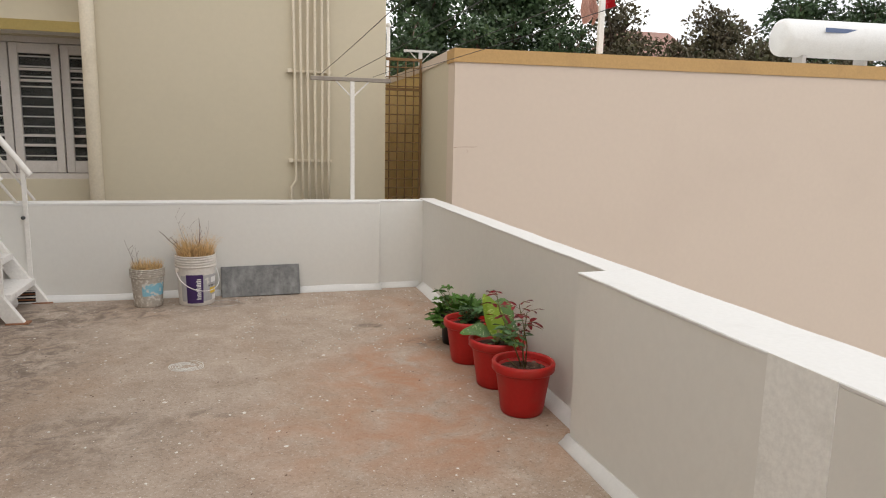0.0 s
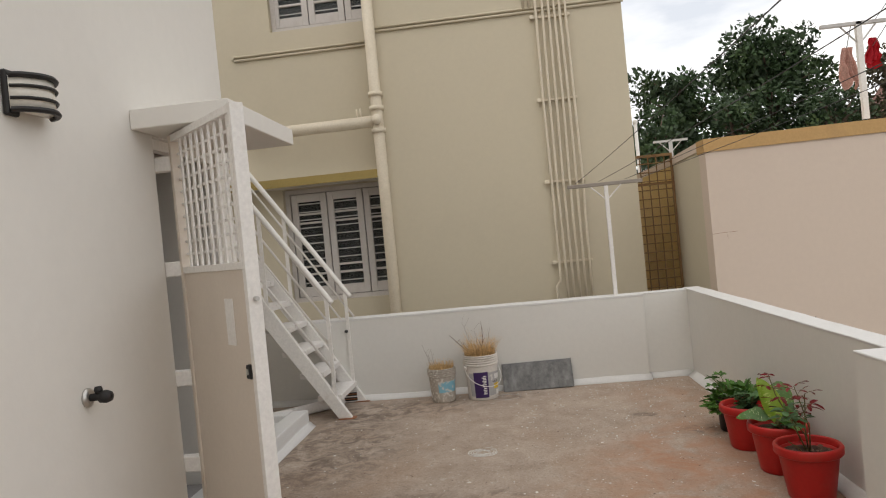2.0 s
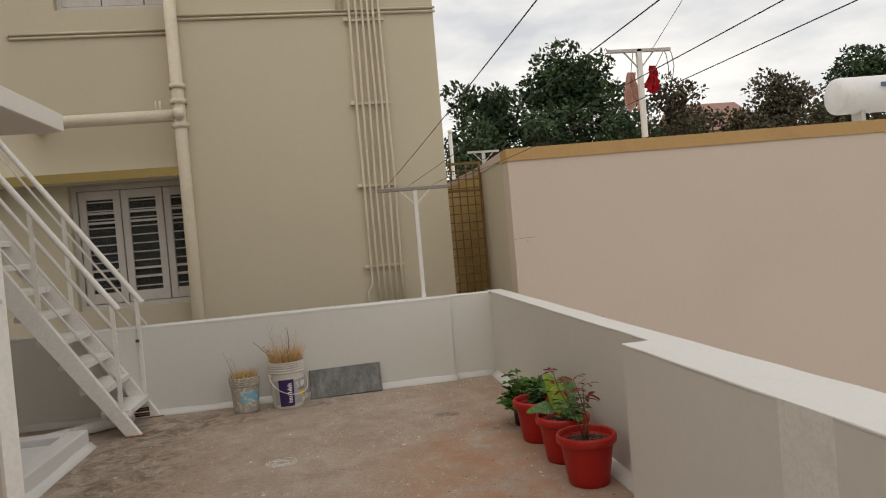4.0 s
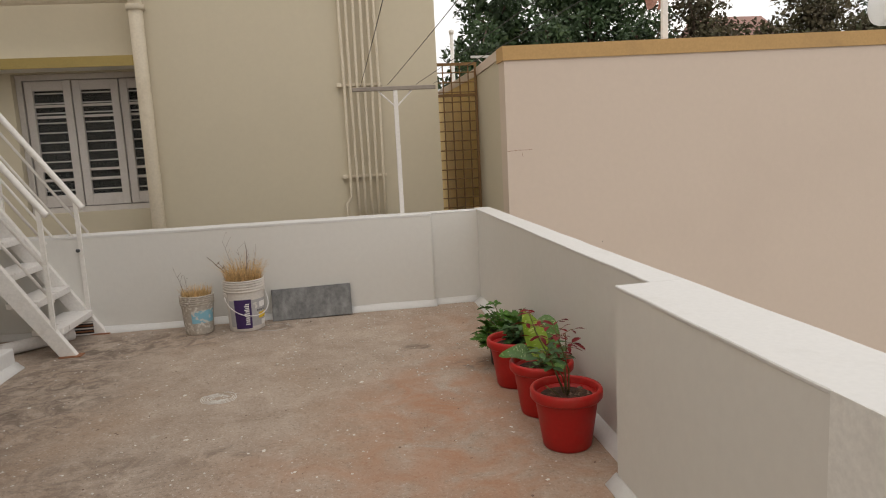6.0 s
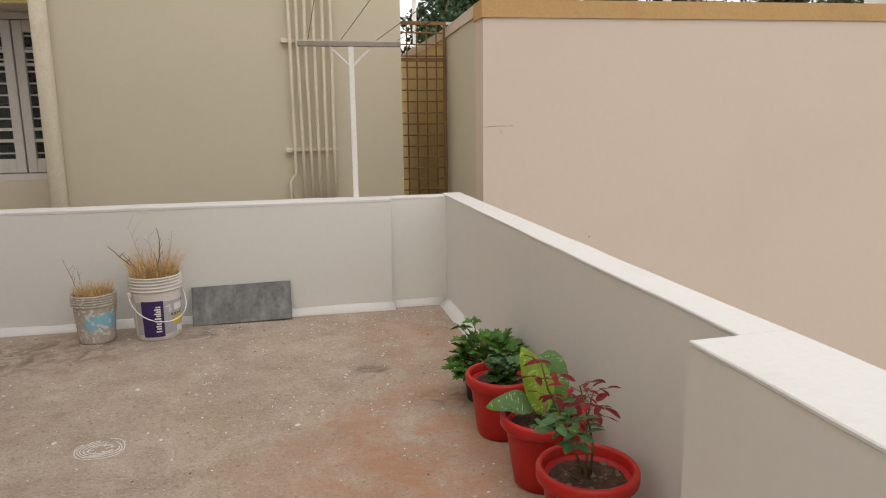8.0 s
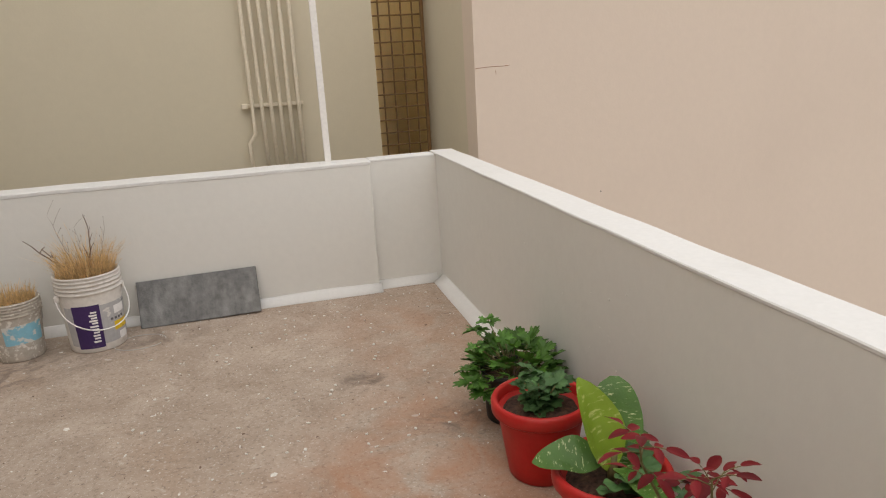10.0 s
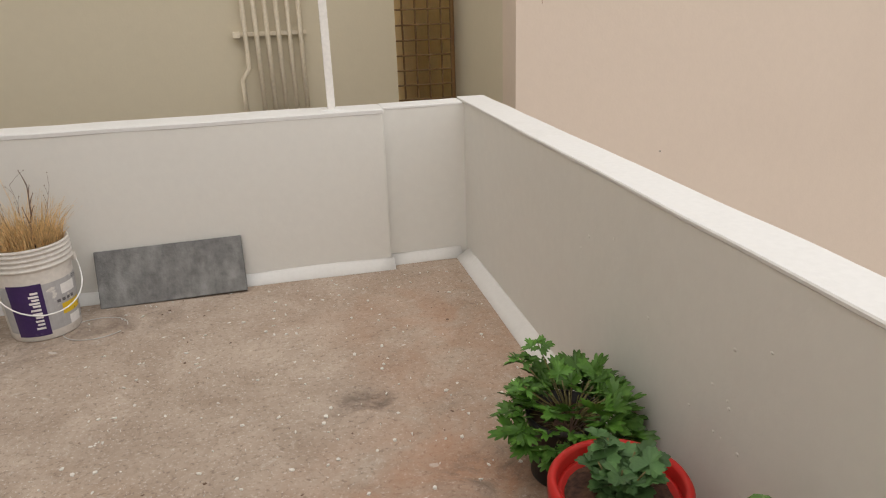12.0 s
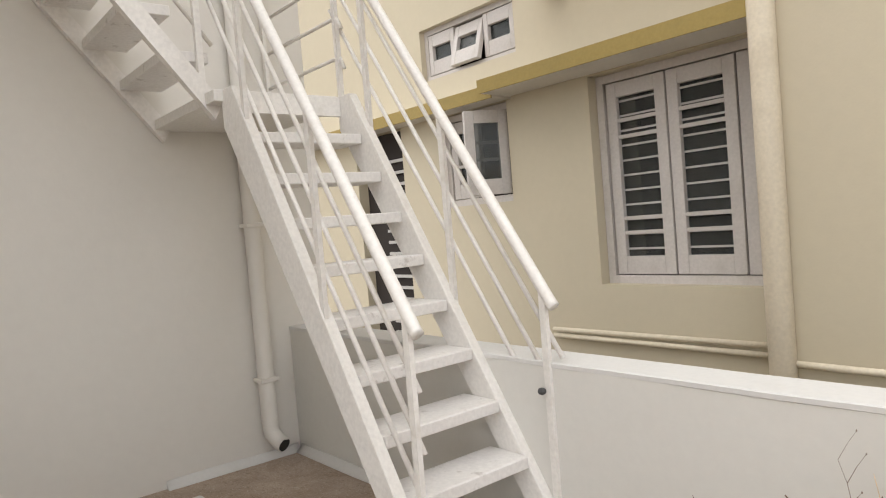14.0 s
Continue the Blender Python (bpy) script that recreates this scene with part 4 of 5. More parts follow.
def bucket(x, y, rb, rt, h, mat, label, turn=0.0):
    b = root("paint_bucket", x, y, 0, label, "bucket")
    b.rotation_euler = (0, 0, radians(turn))
    prof = [(0, 0.0), (rb - 0.004, 0.0), (rb, 0.006)]
    for k in range(1, 7):
        prof.append((rb + (rt - rb) * k / 8, h * k / 8))
    r = rt
    z = h * 0.77
    for dz in (0.0, 0.055, 0.105, 0.155, 0.2):
        prof += [(r - 0.004, z + h * dz), (r + 0.005, z + h * dz + 0.003), (r + 0.005, z + h * dz + 0.009), (r - 0.003, z + h * dz + 0.012)]
    prof += [(r + 0.004, h - 0.006), (r + 0.004, h), (r - 0.004, h), (r - 0.008, h * 0.9), (rt - 0.01, h * 0.8), (0, h * 0.8)]
    part("body", lathe(prof, 48), mat, b, "", True)
    part("soil", lathe([(rt - 0.009, h * 0.93), (rt * 0.6, h * 0.945), (0, h * 0.95)], 24), M_SOIL, b, "dry brown soil")
    return b


WB_H, WB_R0, WB_R1 = 0.365, 0.122, 0.140
VIEW = -62.0
white_bucket = bucket(-1.757, -0.262, WB_R0, WB_R1, WB_H, M_BUCKET, "white plastic paint bucket with purple label, full of dry grass", 0)
label_ob = part("label_band", curved_patch(WB_R0, WB_R1, WB_H, 0.035, 0.225, VIEW - 75, VIEW + 95, 0.0008, 20), M_GREYPRINT, white_bucket, "pale grey printed label")
part("purple_panel", curved_patch(WB_R0, WB_R1, WB_H, 0.022, 0.232, VIEW - 55, VIEW - 3, 0.0020), M_PURPLE, label_ob, "deep purple label panel")
part("yellow_panel", curved_patch(WB_R0, WB_R1, WB_H, 0.085, 0.128, VIEW + 22, VIEW + 62, 0.0020), M_YELLOW, label_ob, "yellow label flash")
part("white_splash", curved_patch(WB_R0, WB_R1, WB_H, 0.165, 0.205, VIEW + 25, VIEW + 55, 0.0020), M_LETTER, label_ob, "white print")
part("grey_box", curved_patch(WB_R0, WB_R1, WB_H, 0.035, 0.072, VIEW + 32, VIEW + 58, 0.0020), M_LETTER, label_ob, "white print")
for k in range(4):
    part("small_print", curved_patch(WB_R0, WB_R1, WB_H, 0.138, 0.150, VIEW + 15 + 9 * k, VIEW + 21 + 9 * k, 0.0020, 3), M_INK, label_ob)
for k in range(3):
    part("small_print", curved_patch(WB_R0, WB_R1, WB_H, 0.205 + 0.006 * k, 0.208 + 0.006 * k, VIEW + 52, VIEW + 74 - 5 * k, 0.0020, 4), M_INK, label_ob)
# the maker's mark: plain upright bars of its size
for k, (a, t) in enumerate(((0.050, 0.030), (0.066, 0.024), (0.080, 0.028), (0.095, 0.024), (0.110, 0.030), (0.125, 0.034), (0.141, 0.024), (0.153, 0.034), (0.166, 0.024), (0.179, 0.032), (0.193, 0.024))):
    part("mark_bar", curved_patch(WB_R0, WB_R1, WB_H, a, a + 0.0085, VIEW - 11 - t * 420, VIEW - 10, 0.0028, 4), M_LETTER, label_ob)
a0, a1 = radians(VIEW - 88), radians(VIEW + 92)
pts = []
for k in range(21):
    s = k / 20
    a = a0 + (a1 - a0) * s
    z = 0.262 - 0.145 * math.sin(math.pi * s) ** 0.8
    r = WB_R1 + 0.012 + 0.016 * math.sin(math.pi * s)
    pts.append((r * math.cos(a), r * math.sin(a), z))
part("handle", tube(pts, 0.0028, 8), M_LETTER, white_bucket, "white plastic carrying handle", True)
for a in (a0, a1):
    part("ear", box(-0.012, 0.012, -0.012, 0.012, -0.016, 0.016, 0.004), M_BUCKET, white_bucket).location = ((WB_R1 + 0.004) * math.cos(a), (WB_R1 + 0.004) * math.sin(a), 0.262)

BB_H, BB_R0, BB_R1 = 0.275, 0.096, 0.114
blue_bucket = bucket(-2.087, -0.275, BB_R0, BB_R1, BB_H, M_OLDBUCKET, "paint-spattered grey plastic bucket with faded blue print, dry grass inside", 0)
part("blue_print", curved_patch(BB_R0, BB_R1, BB_H, 0.085, 0.175, VIEW - 42, VIEW + 52, 0.0012, 14), M_BLUE, blue_bucket, "faded torn blue print")
part("handle", tube([(0.112 * math.cos(radians(15 + 4 * k)), 0.112 * math.sin(radians(15 + 4 * k)), 0.21 - 0.06 * math.sin(math.pi * k / 10)) for k in range(-6, 7)], 0.003, 6), M_CHROME, blue_bucket, "wire handle", True)


def grass_tuft(x, y, z, radius, count, height, seed, name, label, lean=0.35):
    """Dry blades standing in a bucket, many thin bent strips."""
    rnd = random.Random(seed)
    verts, faces = [], []
    for _ in range(count):
        a, r = rnd.uniform(0, 2 * math.pi), radius * math.sqrt(rnd.random())
        bx, by = r * math.cos(a), r * math.sin(a)
        h = height * (0.35 + 0.75 * rnd.random() ** 1.7)
        d = Vector((bx, by, 0)).normalized() * lean * rnd.uniform(0.1, 1.0) * h + Vector((rnd.uniform(-1, 1), rnd.uniform(-1, 1), 0)) * 0.22 * h
        w = rnd.uniform(0.0010, 0.0021)
        s = Vector((rnd.uniform(-1, 1), rnd.uniform(-1, 1), 0)).normalized() * w
        n0 = len(verts)
        for k in range(4):
            f = k / 3
            c = Vector((bx, by, 0)) + Vector((0, 0, h * f)) + d * f * f
            if rnd.random() < 0.12 and k == 3:
                c.z -= h * 0.35
            ww = s * (1 - 0.75 * f)
            verts += [tuple(c - ww), tuple(c + ww)]
        for k in range(3):
            i = n0 + 2 * k
            faces.append((i, i + 1, i + 3, i + 2))
    me = bpy.data.meshes.new(name)
    me.from_pydata(verts, [], faces)
    me.materials.append(M_GRASS)
    ob = new(name, me)
    ob.location = (x, y, z)
    return tagged(ob, label, "dry grass", kind="stuff")


grass_tuft(-1.757, -0.262, WB_H * 0.93, 0.126, 950, 0.150, 3, "dry_grass", "straw-coloured dry grass growing in the white bucket", 0.75)
grass_tuft(-1.757, -0.242, WB_H * 0.93, 0.085, 110, 0.21, 4, "dry_grass", "taller straw-coloured dry grass in the white bucket", 0.6)
grass_tuft(-2.087, -0.275, BB_H * 0.93, 0.100, 800, 0.080, 5, "dry_grass", "short straw-coloured dry grass growing in the grey bucket", 0.35)


def twig(x, y, z, dx, dy, height, seed, forks=4, r=0.0022):
    rnd = random.Random(seed)
    bm = bmesh.new()
    main = [Vector((dx * (k / 6) ** 1.2, dy * (k / 6), height * k / 6)) + Vector((rnd.uniform(-1, 1), rnd.uniform(-1, 1), 0)) * 0.004 for k in range(7)]
    tube(main, r, 5, bm, taper=r * 0.35)
    for f in range(forks):
        s = main[2 + f % 5]
        e = s + Vector((rnd.uniform(-1, 1), rnd.uniform(-1, 1), rnd.uniform(0.7, 1.5))) * height * rnd.uniform(0.12, 0.22)
        tube([s, s.lerp(e, 0.5) + Vector((0, 0, 0.004)), e], r * 0.55, 4, bm, taper=r * 0.25)
        lathe([(0, -0.003), (0.0022, 0), (0, 0.004)], 5, bm, e.x, e.y, e.z)
    ob = link("dry_twig", bm, M_TWIG)
    ob.location = (x, y, z)
    return tagged(ob, "dead brown branching weed stalk among the dry grass", "twig", "dead weed stalks")


twig(-1.83, -0.25, 0.34, -0.17, 0.02, 0.19, 1, 3, 0.0050)
twig(-1.82, -0.26, 0.34, -0.10, 0.0, 0.15, 2, 3, 0.0042)
twig(-1.80, -0.23, 0.34, -0.09, 0.03, 0.29, 3, 5, 0.0014)
twig(-1.74, -0.24, 0.34, 0.02, 0.03, 0.22, 4, 5, 0.0046)
twig(-1.76, -0.22, 0.34, -0.03, 0.04, 0.22, 5, 5, 0.0014)
twig(-2.16, -0.27, 0.255, -0.075, 0.02, 0.22, 6, 3, 0.0022)
twig(-2.14, -0.26, 0.255, -0.02, 0.0, 0.18, 7, 3, 0.0014)
twig(-1.71, -0.21, 0.34, 0.05, 0.04, 0.20, 8, 5, 0.0013)

slab = link("stone_slab", box(-0.295, 0.295, -0.011, 0.011, 0, 0.238, 0.0025), M_SLATE)
slab.location = (-1.293, -0.134, 0.002)
slab.rotation_euler = (radians(-19.5), radians(-0.9), 0)
tagged(slab, "grey rough stone slab leaning against the parapet", "slab")

bm = bmesh.new()
tube([(0.115 * math.cos(a), 0.095 * math.sin(a), 0.003) for a in [2 * math.pi * k / 36 for k in range(34)]], 0.0016, 6, bm)
loop = link("wire_loop", bm, M_BAR)
loop.location = (-1.565, -0.335, 0.001)
tagged(loop, "thin pale wire loop lying on the floor", "wire")

bm = bmesh.new()
rnd = random.Random(8)
for k in range(5):
    r0 = 0.05 + 0.018 * k
    tube([(r0 * 1.15 * math.cos(a) + 0.008 * math.sin(3 * a + k), r0 * 0.95 * math.sin(a) + 0.006 * math.cos(2 * a + k), 0.0005) for a in [0.6 * k + 1.7 * math.pi * j / 30 for j in range(31)]], 0.0035, 4, bm)
for k in range(6):
    a = k * 1.05
    tube([(0.03 * math.cos(a), 0.03 * math.sin(a), 0.0005), (0.085 * math.cos(a + 0.3), 0.07 * math.sin(a + 0.3), 0.0005)], 0.003, 4, bm)
for v in bm.verts:
    v.co.z = max(0.0, v.co.z) * 0.5
chalk = link("chalk_drawing", bm, M_CHALK)
chalk.location = (-1.714, -1.740, 0.0012)
chalk.scale = (0.66, 0.72, 1)
tagged(chalk, "worn white powder ring drawing on the floor", "drawing")


rnd = random.Random(77)
bm = bmesh.new()
for _ in range(18):
    y, z = -1.25 - 0.9 * rnd.random(), 0.18 + 0.42 * rnd.random()
    s = rnd.uniform(0.002, 0.006)
    rr = bmesh.ops.create_icosphere(bm, subdivisions=1, radius=s)
    for v in rr["verts"]:
        v.co = Vector((0.0215 + v.co.x * 0.12, y + v.co.y, z + v.co.z * rnd.uniform(0.6, 1.0)))
part("plaster_blobs", bm, M_PARAPET, wall_east, "small plaster drips", True)

# ---- potted plants along the side parapet ----
def pot(x, y, label, rt=0.145, rb=0.098, h=0.245, mat=None, rim=True):
    p = root("flower_pot", x, y, 0, label, "flower pot", "red flower pots" if rim else "")
    if rim:
        prof = [(0, 0.0), (rb - 0.006, 0.0), (rb, 0.008)] + [(rb + (rt - 0.018 - rb) * k / 5, (h - 0.045) * k / 5 + 0.004) for k in range(1, 6)]
        body = prof + [(rt - 0.02, h - 0.03), (rt - 0.03, h - 0.03), (rt - 0.045, h * 0.72), (0, h * 0.72)]
        part("body", lathe(body, 48), mat or M_POT, p, "", True)
        lip = [(rt - 0.022, h - 0.043), (rt - 0.006, h - 0.043), (rt, h - 0.036), (rt + 0.001, h - 0.008), (rt - 0.004, h), (rt - 0.013, h + 0.001), (rt - 0.019, h - 0.006), (rt - 0.022, h - 0.043)]
        part("rim", lathe(lip, 48), mat or M_POT, p, "rounded thick rim", True)
        part("soil", wavy(lathe([(rt - 0.024, h - 0.045), (rt * 0.7, h - 0.038), (rt * 0.35, h - 0.03), (0, h - 0.034)], 28), 0.007, 30), M_SOIL, p, "dark crumbly soil")
    else:
        prof = [(0, 0.0), (rb - 0.004, 0.0), (rb, 0.006), (rt - 0.004, h - 0.02), (rt + 0.003, h - 0.018), (rt + 0.003, h), (rt - 0.004, h), (rt - 0.006, h * 0.75), (0, h * 0.75)]
        part("body", lathe(prof, 36), mat, p, "", True)
        part("soil", lathe([(rt - 0.006, h - 0.03), (0, h - 0.026)], 24), M_SOIL, p, "dark soil")
    return p


POT1, POT2, POT3, POT4 = (-0.170, -2.708), (-0.166, -2.345), (-0.188, -1.952), (-0.162, -1.608)
pot(*POT1, "red plastic flower pot holding a rose bush, near the parapet")
pot(*POT2, "red plastic flower pot holding a broad-leaved plant")
pot(*POT3, "red plastic flower pot holding a small leafy plant")
pot(*POT4, "small black plastic pot holding a geranium", 0.095, 0.082, 0.185, M_BLACKPOT, False)


def lobed_leaf(name, mat, size, lobes, depth, teeth, fold, sub=0.0):
    """A rounded leaf with cut lobes, stalk end at the origin, lying along x."""
    bm = bmesh.new()
    n = 84
    hub = bm.verts.new((size * 0.30, 0, -fold * size * 0.2))
    rim = []
    for i in range(n + 1):
        s = -1 + 2 * i / n
        a = s * 2.62
        lobe = abs(math.cos(a * lobes / 2.62 * math.pi / 2))
        fine = abs(math.cos(a * teeth))
        r = size * 0.62 * (1 - depth * (1 - lobe ** 0.8) - sub * (1 - fine)) * (1 - 0.12 * abs(s))
        x, y = size * 0.30 + r * math.cos(a), r * math.sin(a)
        z = fold * (abs(y) * 0.5 - (x / size - 0.4) ** 2 * size * 0.9) + 0.05 * size * math.sin(5 * a)
        rim.append(bm.verts.new((x, y, z)))
    for p, q in zip(rim, rim[1:]):
        bm.faces.new((hub, p, q))
    me = bpy.data.meshes.new(name)
    bm.to_mesh(me)
    bm.free()
    me.materials.append(mat)
    for p in me.polygons:
        p.use_smooth = True
    return me


def long_leaf(name, mat, length, width, curl, cup, wave=0.0, steps=12, tip=1.0):
    """A long blade with a sunken midrib, curving over; base at the origin, along x."""
    bm = bmesh.new()
    rows = []
    for i in range(steps + 1):
        f = i / steps
        half = width / 2 * (math.sin(math.pi * min(1.0, f * 0.95 + 0.045)) ** (0.62 if tip > 0.5 else 0.42)) * (1 - 0.25 * f * tip)
        x, z = length * (f - 0.12 * curl * f * f), -curl * length * f * f * 0.45
        rows.append([bm.verts.new((x, half * s, z + cup * abs(s) ** 1.4 * half + wave * half * math.sin(9 * f + 2 * s))) for s in (-1, -0.6, -0.25, 0, 0.25, 0.6, 1)])
    for a, c in zip(rows, rows[1:]):
        for k in range(6):
            bm.faces.new((a[k], c[k], c[k + 1], a[k + 1]))
    me = bpy.data.meshes.new(name)
    bm.to_mesh(me)
    bm.free()
    me.materials.append(mat)
    for p in me.polygons:
        p.use_smooth = True
    return me


def aim(at, direction, roll=0.0, size=1.0):
    """A pose with the x axis along a direction and the top face turned upward."""
    x = Vector(direction).normalized()
    y = Vector((0, 0, 1)).cross(x)
    y = y.normalized() if y.length > 0.01 else Vector((0, 1, 0))
    z = x.cross(y)
    m = Matrix((x, y, z)).transposed().to_4x4()
    return Matrix.Translation(at) @ m @ Matrix.Rotation(roll, 4, "X") @ Matrix.Diagonal((size, size, size, 1))


def leaf_on(plant, me, at, direction, roll=0.0, size=1.0):
    ob = new("leaf", me)
    ob.parent = plant
    ob.matrix_local = aim(at, direction, roll, size)
    return ob


# geranium in the black pot
rnd = random.Random(21)
ger = root("geranium_plant", POT4[0] + 0.015, POT4[1], 0.112, "bushy green geranium with deeply cut leaves", "plant")
ger_meshes = [lobed_leaf("geranium_leaf", M_LEAF, s, l, 0.62, t, f, 0.30) for s, l, t, f in ((0.085, 3.5, 10.0, 0.30), (0.075, 3.5, 9.0, 0.15), (0.065, 3.5, 9.0, 0.45))]
bm = bmesh.new()
for k in range(105):
    a, e = rnd.uniform(0, 2 * math.pi), math.asin(rnd.uniform(-0.22, 1.0))
    rr = rnd.uniform(0.72, 1.0)
    c = Vector((math.cos(a) * math.cos(e) * 0.132, math.sin(a) * math.cos(e) * 0.165, 0.050 + math.sin(e) * 0.105)) * rr
    c.x = min(c.x, 0.125)
    out = Vector((math.cos(a) * math.cos(e), math.sin(a) * math.cos(e), 0.15 + 0.5 * math.sin(e)))
    tube([(0, 0, 0), c * 0.55 + Vector((0, 0, 0.02)), c], 0.0016, 4, bm)
    leaf_on(ger, ger_meshes[k % 3], c, out + Vector((rnd.uniform(-.4, .4), rnd.uniform(-.4, .4), rnd.uniform(-.5, .1))), rnd.uniform(-0.5, 0.5), rnd.uniform(0.9, 1.25))
for dx, dy, dz in ((-0.11, 0.06, 0.205), (-0.05, 0.10, 0.215), (-0.13, -0.02, 0.175)):
    tube([(0, 0, 0.05), (dx * 0.6, dy * 0.6, dz * 0.7), (dx, dy, dz)], 0.002, 5, bm)
    for a in range(4):
        leaf_on(ger, ger_meshes[2], Vector((dx, dy, dz)), (math.cos(a * 1.6), math.sin(a * 1.6), -0.1), rnd.uniform(-0.3, 0.3), rnd.uniform(0.7, 0.95))
part("stem", bm, M_STEM, ger, "thin green stalks", True)

# small leafy plant in the far red pot
mum = root("chrysanthemum_plant", POT3[0], POT3[1], 0.195, "small grey-green chrysanthemum with lobed leaves", "plant")
mum_meshes = [lobed_leaf("chrysanthemum_leaf", M_MUMLEAF, s, 2.5, 0.55, 9.0, f, 0.14) for s, f in ((0.080, 0.30), (0.066, 0.45))]
bm = bmesh.new()
for k in range(5):
    a = k * 1.26 + 0.4
    top = Vector((0.045 * math.cos(a), 0.055 * math.sin(a), 0.095 + 0.02 * (k % 2)))
    tube([(0.01 * math.cos(a), 0.01 * math.sin(a), 0), top * 0.6, top], 0.003, 5, bm, taper=0.0018)
    for j in range(9):
        f = 0.25 + 0.75 * j / 8
        b = rnd.uniform(0, 2 * math.pi)
        leaf_on(mum, mum_meshes[j % 2], top * f, (math.cos(b) + math.cos(a) * 0.4, math.sin(b) + math.sin(a) * 0.4, rnd.uniform(-0.25, 0.5)), rnd.uniform(-0.3, 0.3), rnd.uniform(0.65, 1.05))
part("stem", bm, M_STEM, mum, "green stalks", True)

# broad-leaved plant in the middle pot
dumb = root("dumb_cane_plant", POT2[0], POT2[1], 0.20, "dumb cane with broad white-flecked green leaves", "plant")
broad = [long_leaf("broad_leaf", M_BIGLEAF, 0.265, 0.165, 0.32, 0.12, 0.05, tip=0.3), long_leaf("broad_leaf", M_BIGLEAF, 0.19, 0.12, 0.55, 0.18, 0.08, tip=0.3)]
lime = long_leaf("young_leaf", M_LIMELEAF, 0.235, 0.120, 0.30, 0.55, 0.05, tip=0.7)
leaf_on(dumb, broad[0], (0.020, 0.02, 0.03), (0.16, 0.28, 1.0), 0.15, 0.84)
leaf_on(dumb, lime, (-0.01, -0.01, 0.05), (-0.22, 0.20, 1.10), -0.60, 1.0)
left_leaf = long_leaf("broad_leaf", M_BIGLEAF, 0.19, 0.125, 0.75, 0.16, 0.14, tip=0.9)
leaf_on(dumb, left_leaf, (-0.02, 0.01, 0.065), (-0.90, 0.10, 0.30), -0.40, 0.92)
leaf_on(dumb, broad[1], (0.01, -0.03, 0.055), (0.15, -1.0, 0.22), -0.2, 0.85)
leaf_on(dumb, broad[1], (0.03, 0.02, 0.05), (0.8, 0.6, 0.30), 0.2, 0.8)
small_round = lobed_leaf("round_leaf", M_MUMLEAF, 0.06, 0.5, 0.02, 1.0, 0.2)
bm = tube([(0, 0, 0), (0.0, -0.005, 0.04), (0.005, 0, 0.085)], 0.012, 8)
for k in range(9):
    a = -2.4 + 0.33 * k
    p = Vector((0.05 * math.cos(a), -0.03 + 0.05 * math.sin(a), 0.035 + 0.02 * (k % 3)))
    tube([(0.02, -0.03, 0), p], 0.0015, 4, bm)
    leaf_on(dumb, small_round, p, (math.cos(a), math.sin(a), 0.2), rnd.uniform(-0.3, 0.3), rnd.uniform(0.7, 1.1))
part("stem", bm, M_STEM, dumb, "thick pale green stem", True)

# rose bush in the nearest red pot
rose = root("rose_bush", POT1[0], POT1[1], 0.20, "thin rose bush with dark red young leaves", "plant")
red = [long_leaf("rose_leaf", M_REDLEAF, s, s * 0.50, 0.45, 0.25, 0.06, 7) for s in (0.052, 0.040)]
green = long_leaf("rose_leaf", M_MUMLEAF, 0.055, 0.030, 0.3, 0.2, 0.03, 7)
bm = bmesh.new()
canes = (((0, 0.01, 0), (-0.02, 0.03, 0.14), (-0.06, 0.02, 0.28), (-0.085, -0.05, 0.385)), ((0.01, 0, 0), (0.03, -0.02, 0.12), (0.0, -0.10, 0.25), (-0.03, -0.17, 0.36)),
         ((0, -0.01, 0), (0.03, 0.04, 0.10), (0.05, 0.02, 0.20), (0.03, -0.09, 0.30)), ((-0.02, -0.02, 0), (-0.06, -0.05, 0.05), (-0.09, -0.06, 0.08)),
         ((0.0, -0.02, 0), (-0.01, -0.06, 0.11), (-0.06, -0.10, 0.20), (-0.08, -0.13, 0.24)))
for c, pts in enumerate(canes):
    pts = [(x - 0.16 * z, y + 0.10 * z, z * 0.95) for x, y, z in pts]
    tube(pts, 0.0042 if c < 3 else 0.003, 6, bm, taper=0.0018)
    if len(pts) < 4:
        continue
    for j in range(8):
        f = 0.50 + 0.50 * j / 7
        seg = f * (len(pts) - 1)
        i = min(int(seg), len(pts) - 2)
        p = Vector(pts[i]).lerp(Vector(pts[i + 1]), seg - i)
        b = j * 2.4 + c
        d = Vector((math.cos(b), math.sin(b), rnd.uniform(0.0, 0.7))).normalized()
        q = p + d * 0.045
        tube([p, p + d * 0.025 + Vector((0, 0, 0.004)), q], 0.0011, 4, bm)
        me = red[j % 2] if f > 0.55 and c != 4 else green
        leaf_on(rose, me, q, d + Vector((0, 0, -0.2)), rnd.uniform(-0.4, 0.4), rnd.uniform(0.85, 1.2))
        side = d.cross(Vector((0, 0, 1))).normalized()
        for s in (-1, 1):
            leaf_on(rose, me, p + d * 0.028, d * 0.3 + side * s + Vector((0, 0, -0.1)), rnd.uniform(-0.4, 0.4), rnd.uniform(0.65, 0.95))
part("stem", bm, M_STEM, rose, "thin thorny stems", True)
bm = bmesh.new()
for k in range(26):
    a, r = rnd.uniform(0, 6.28), 0.10 * math.sqrt(rnd.random())
    lathe([(0, 0), (rnd.uniform(0.006, 0.014), 0.003), (0, rnd.uniform(0.008, 0.014))], 6, bm, r * math.cos(a), r * math.sin(a), 0.0)
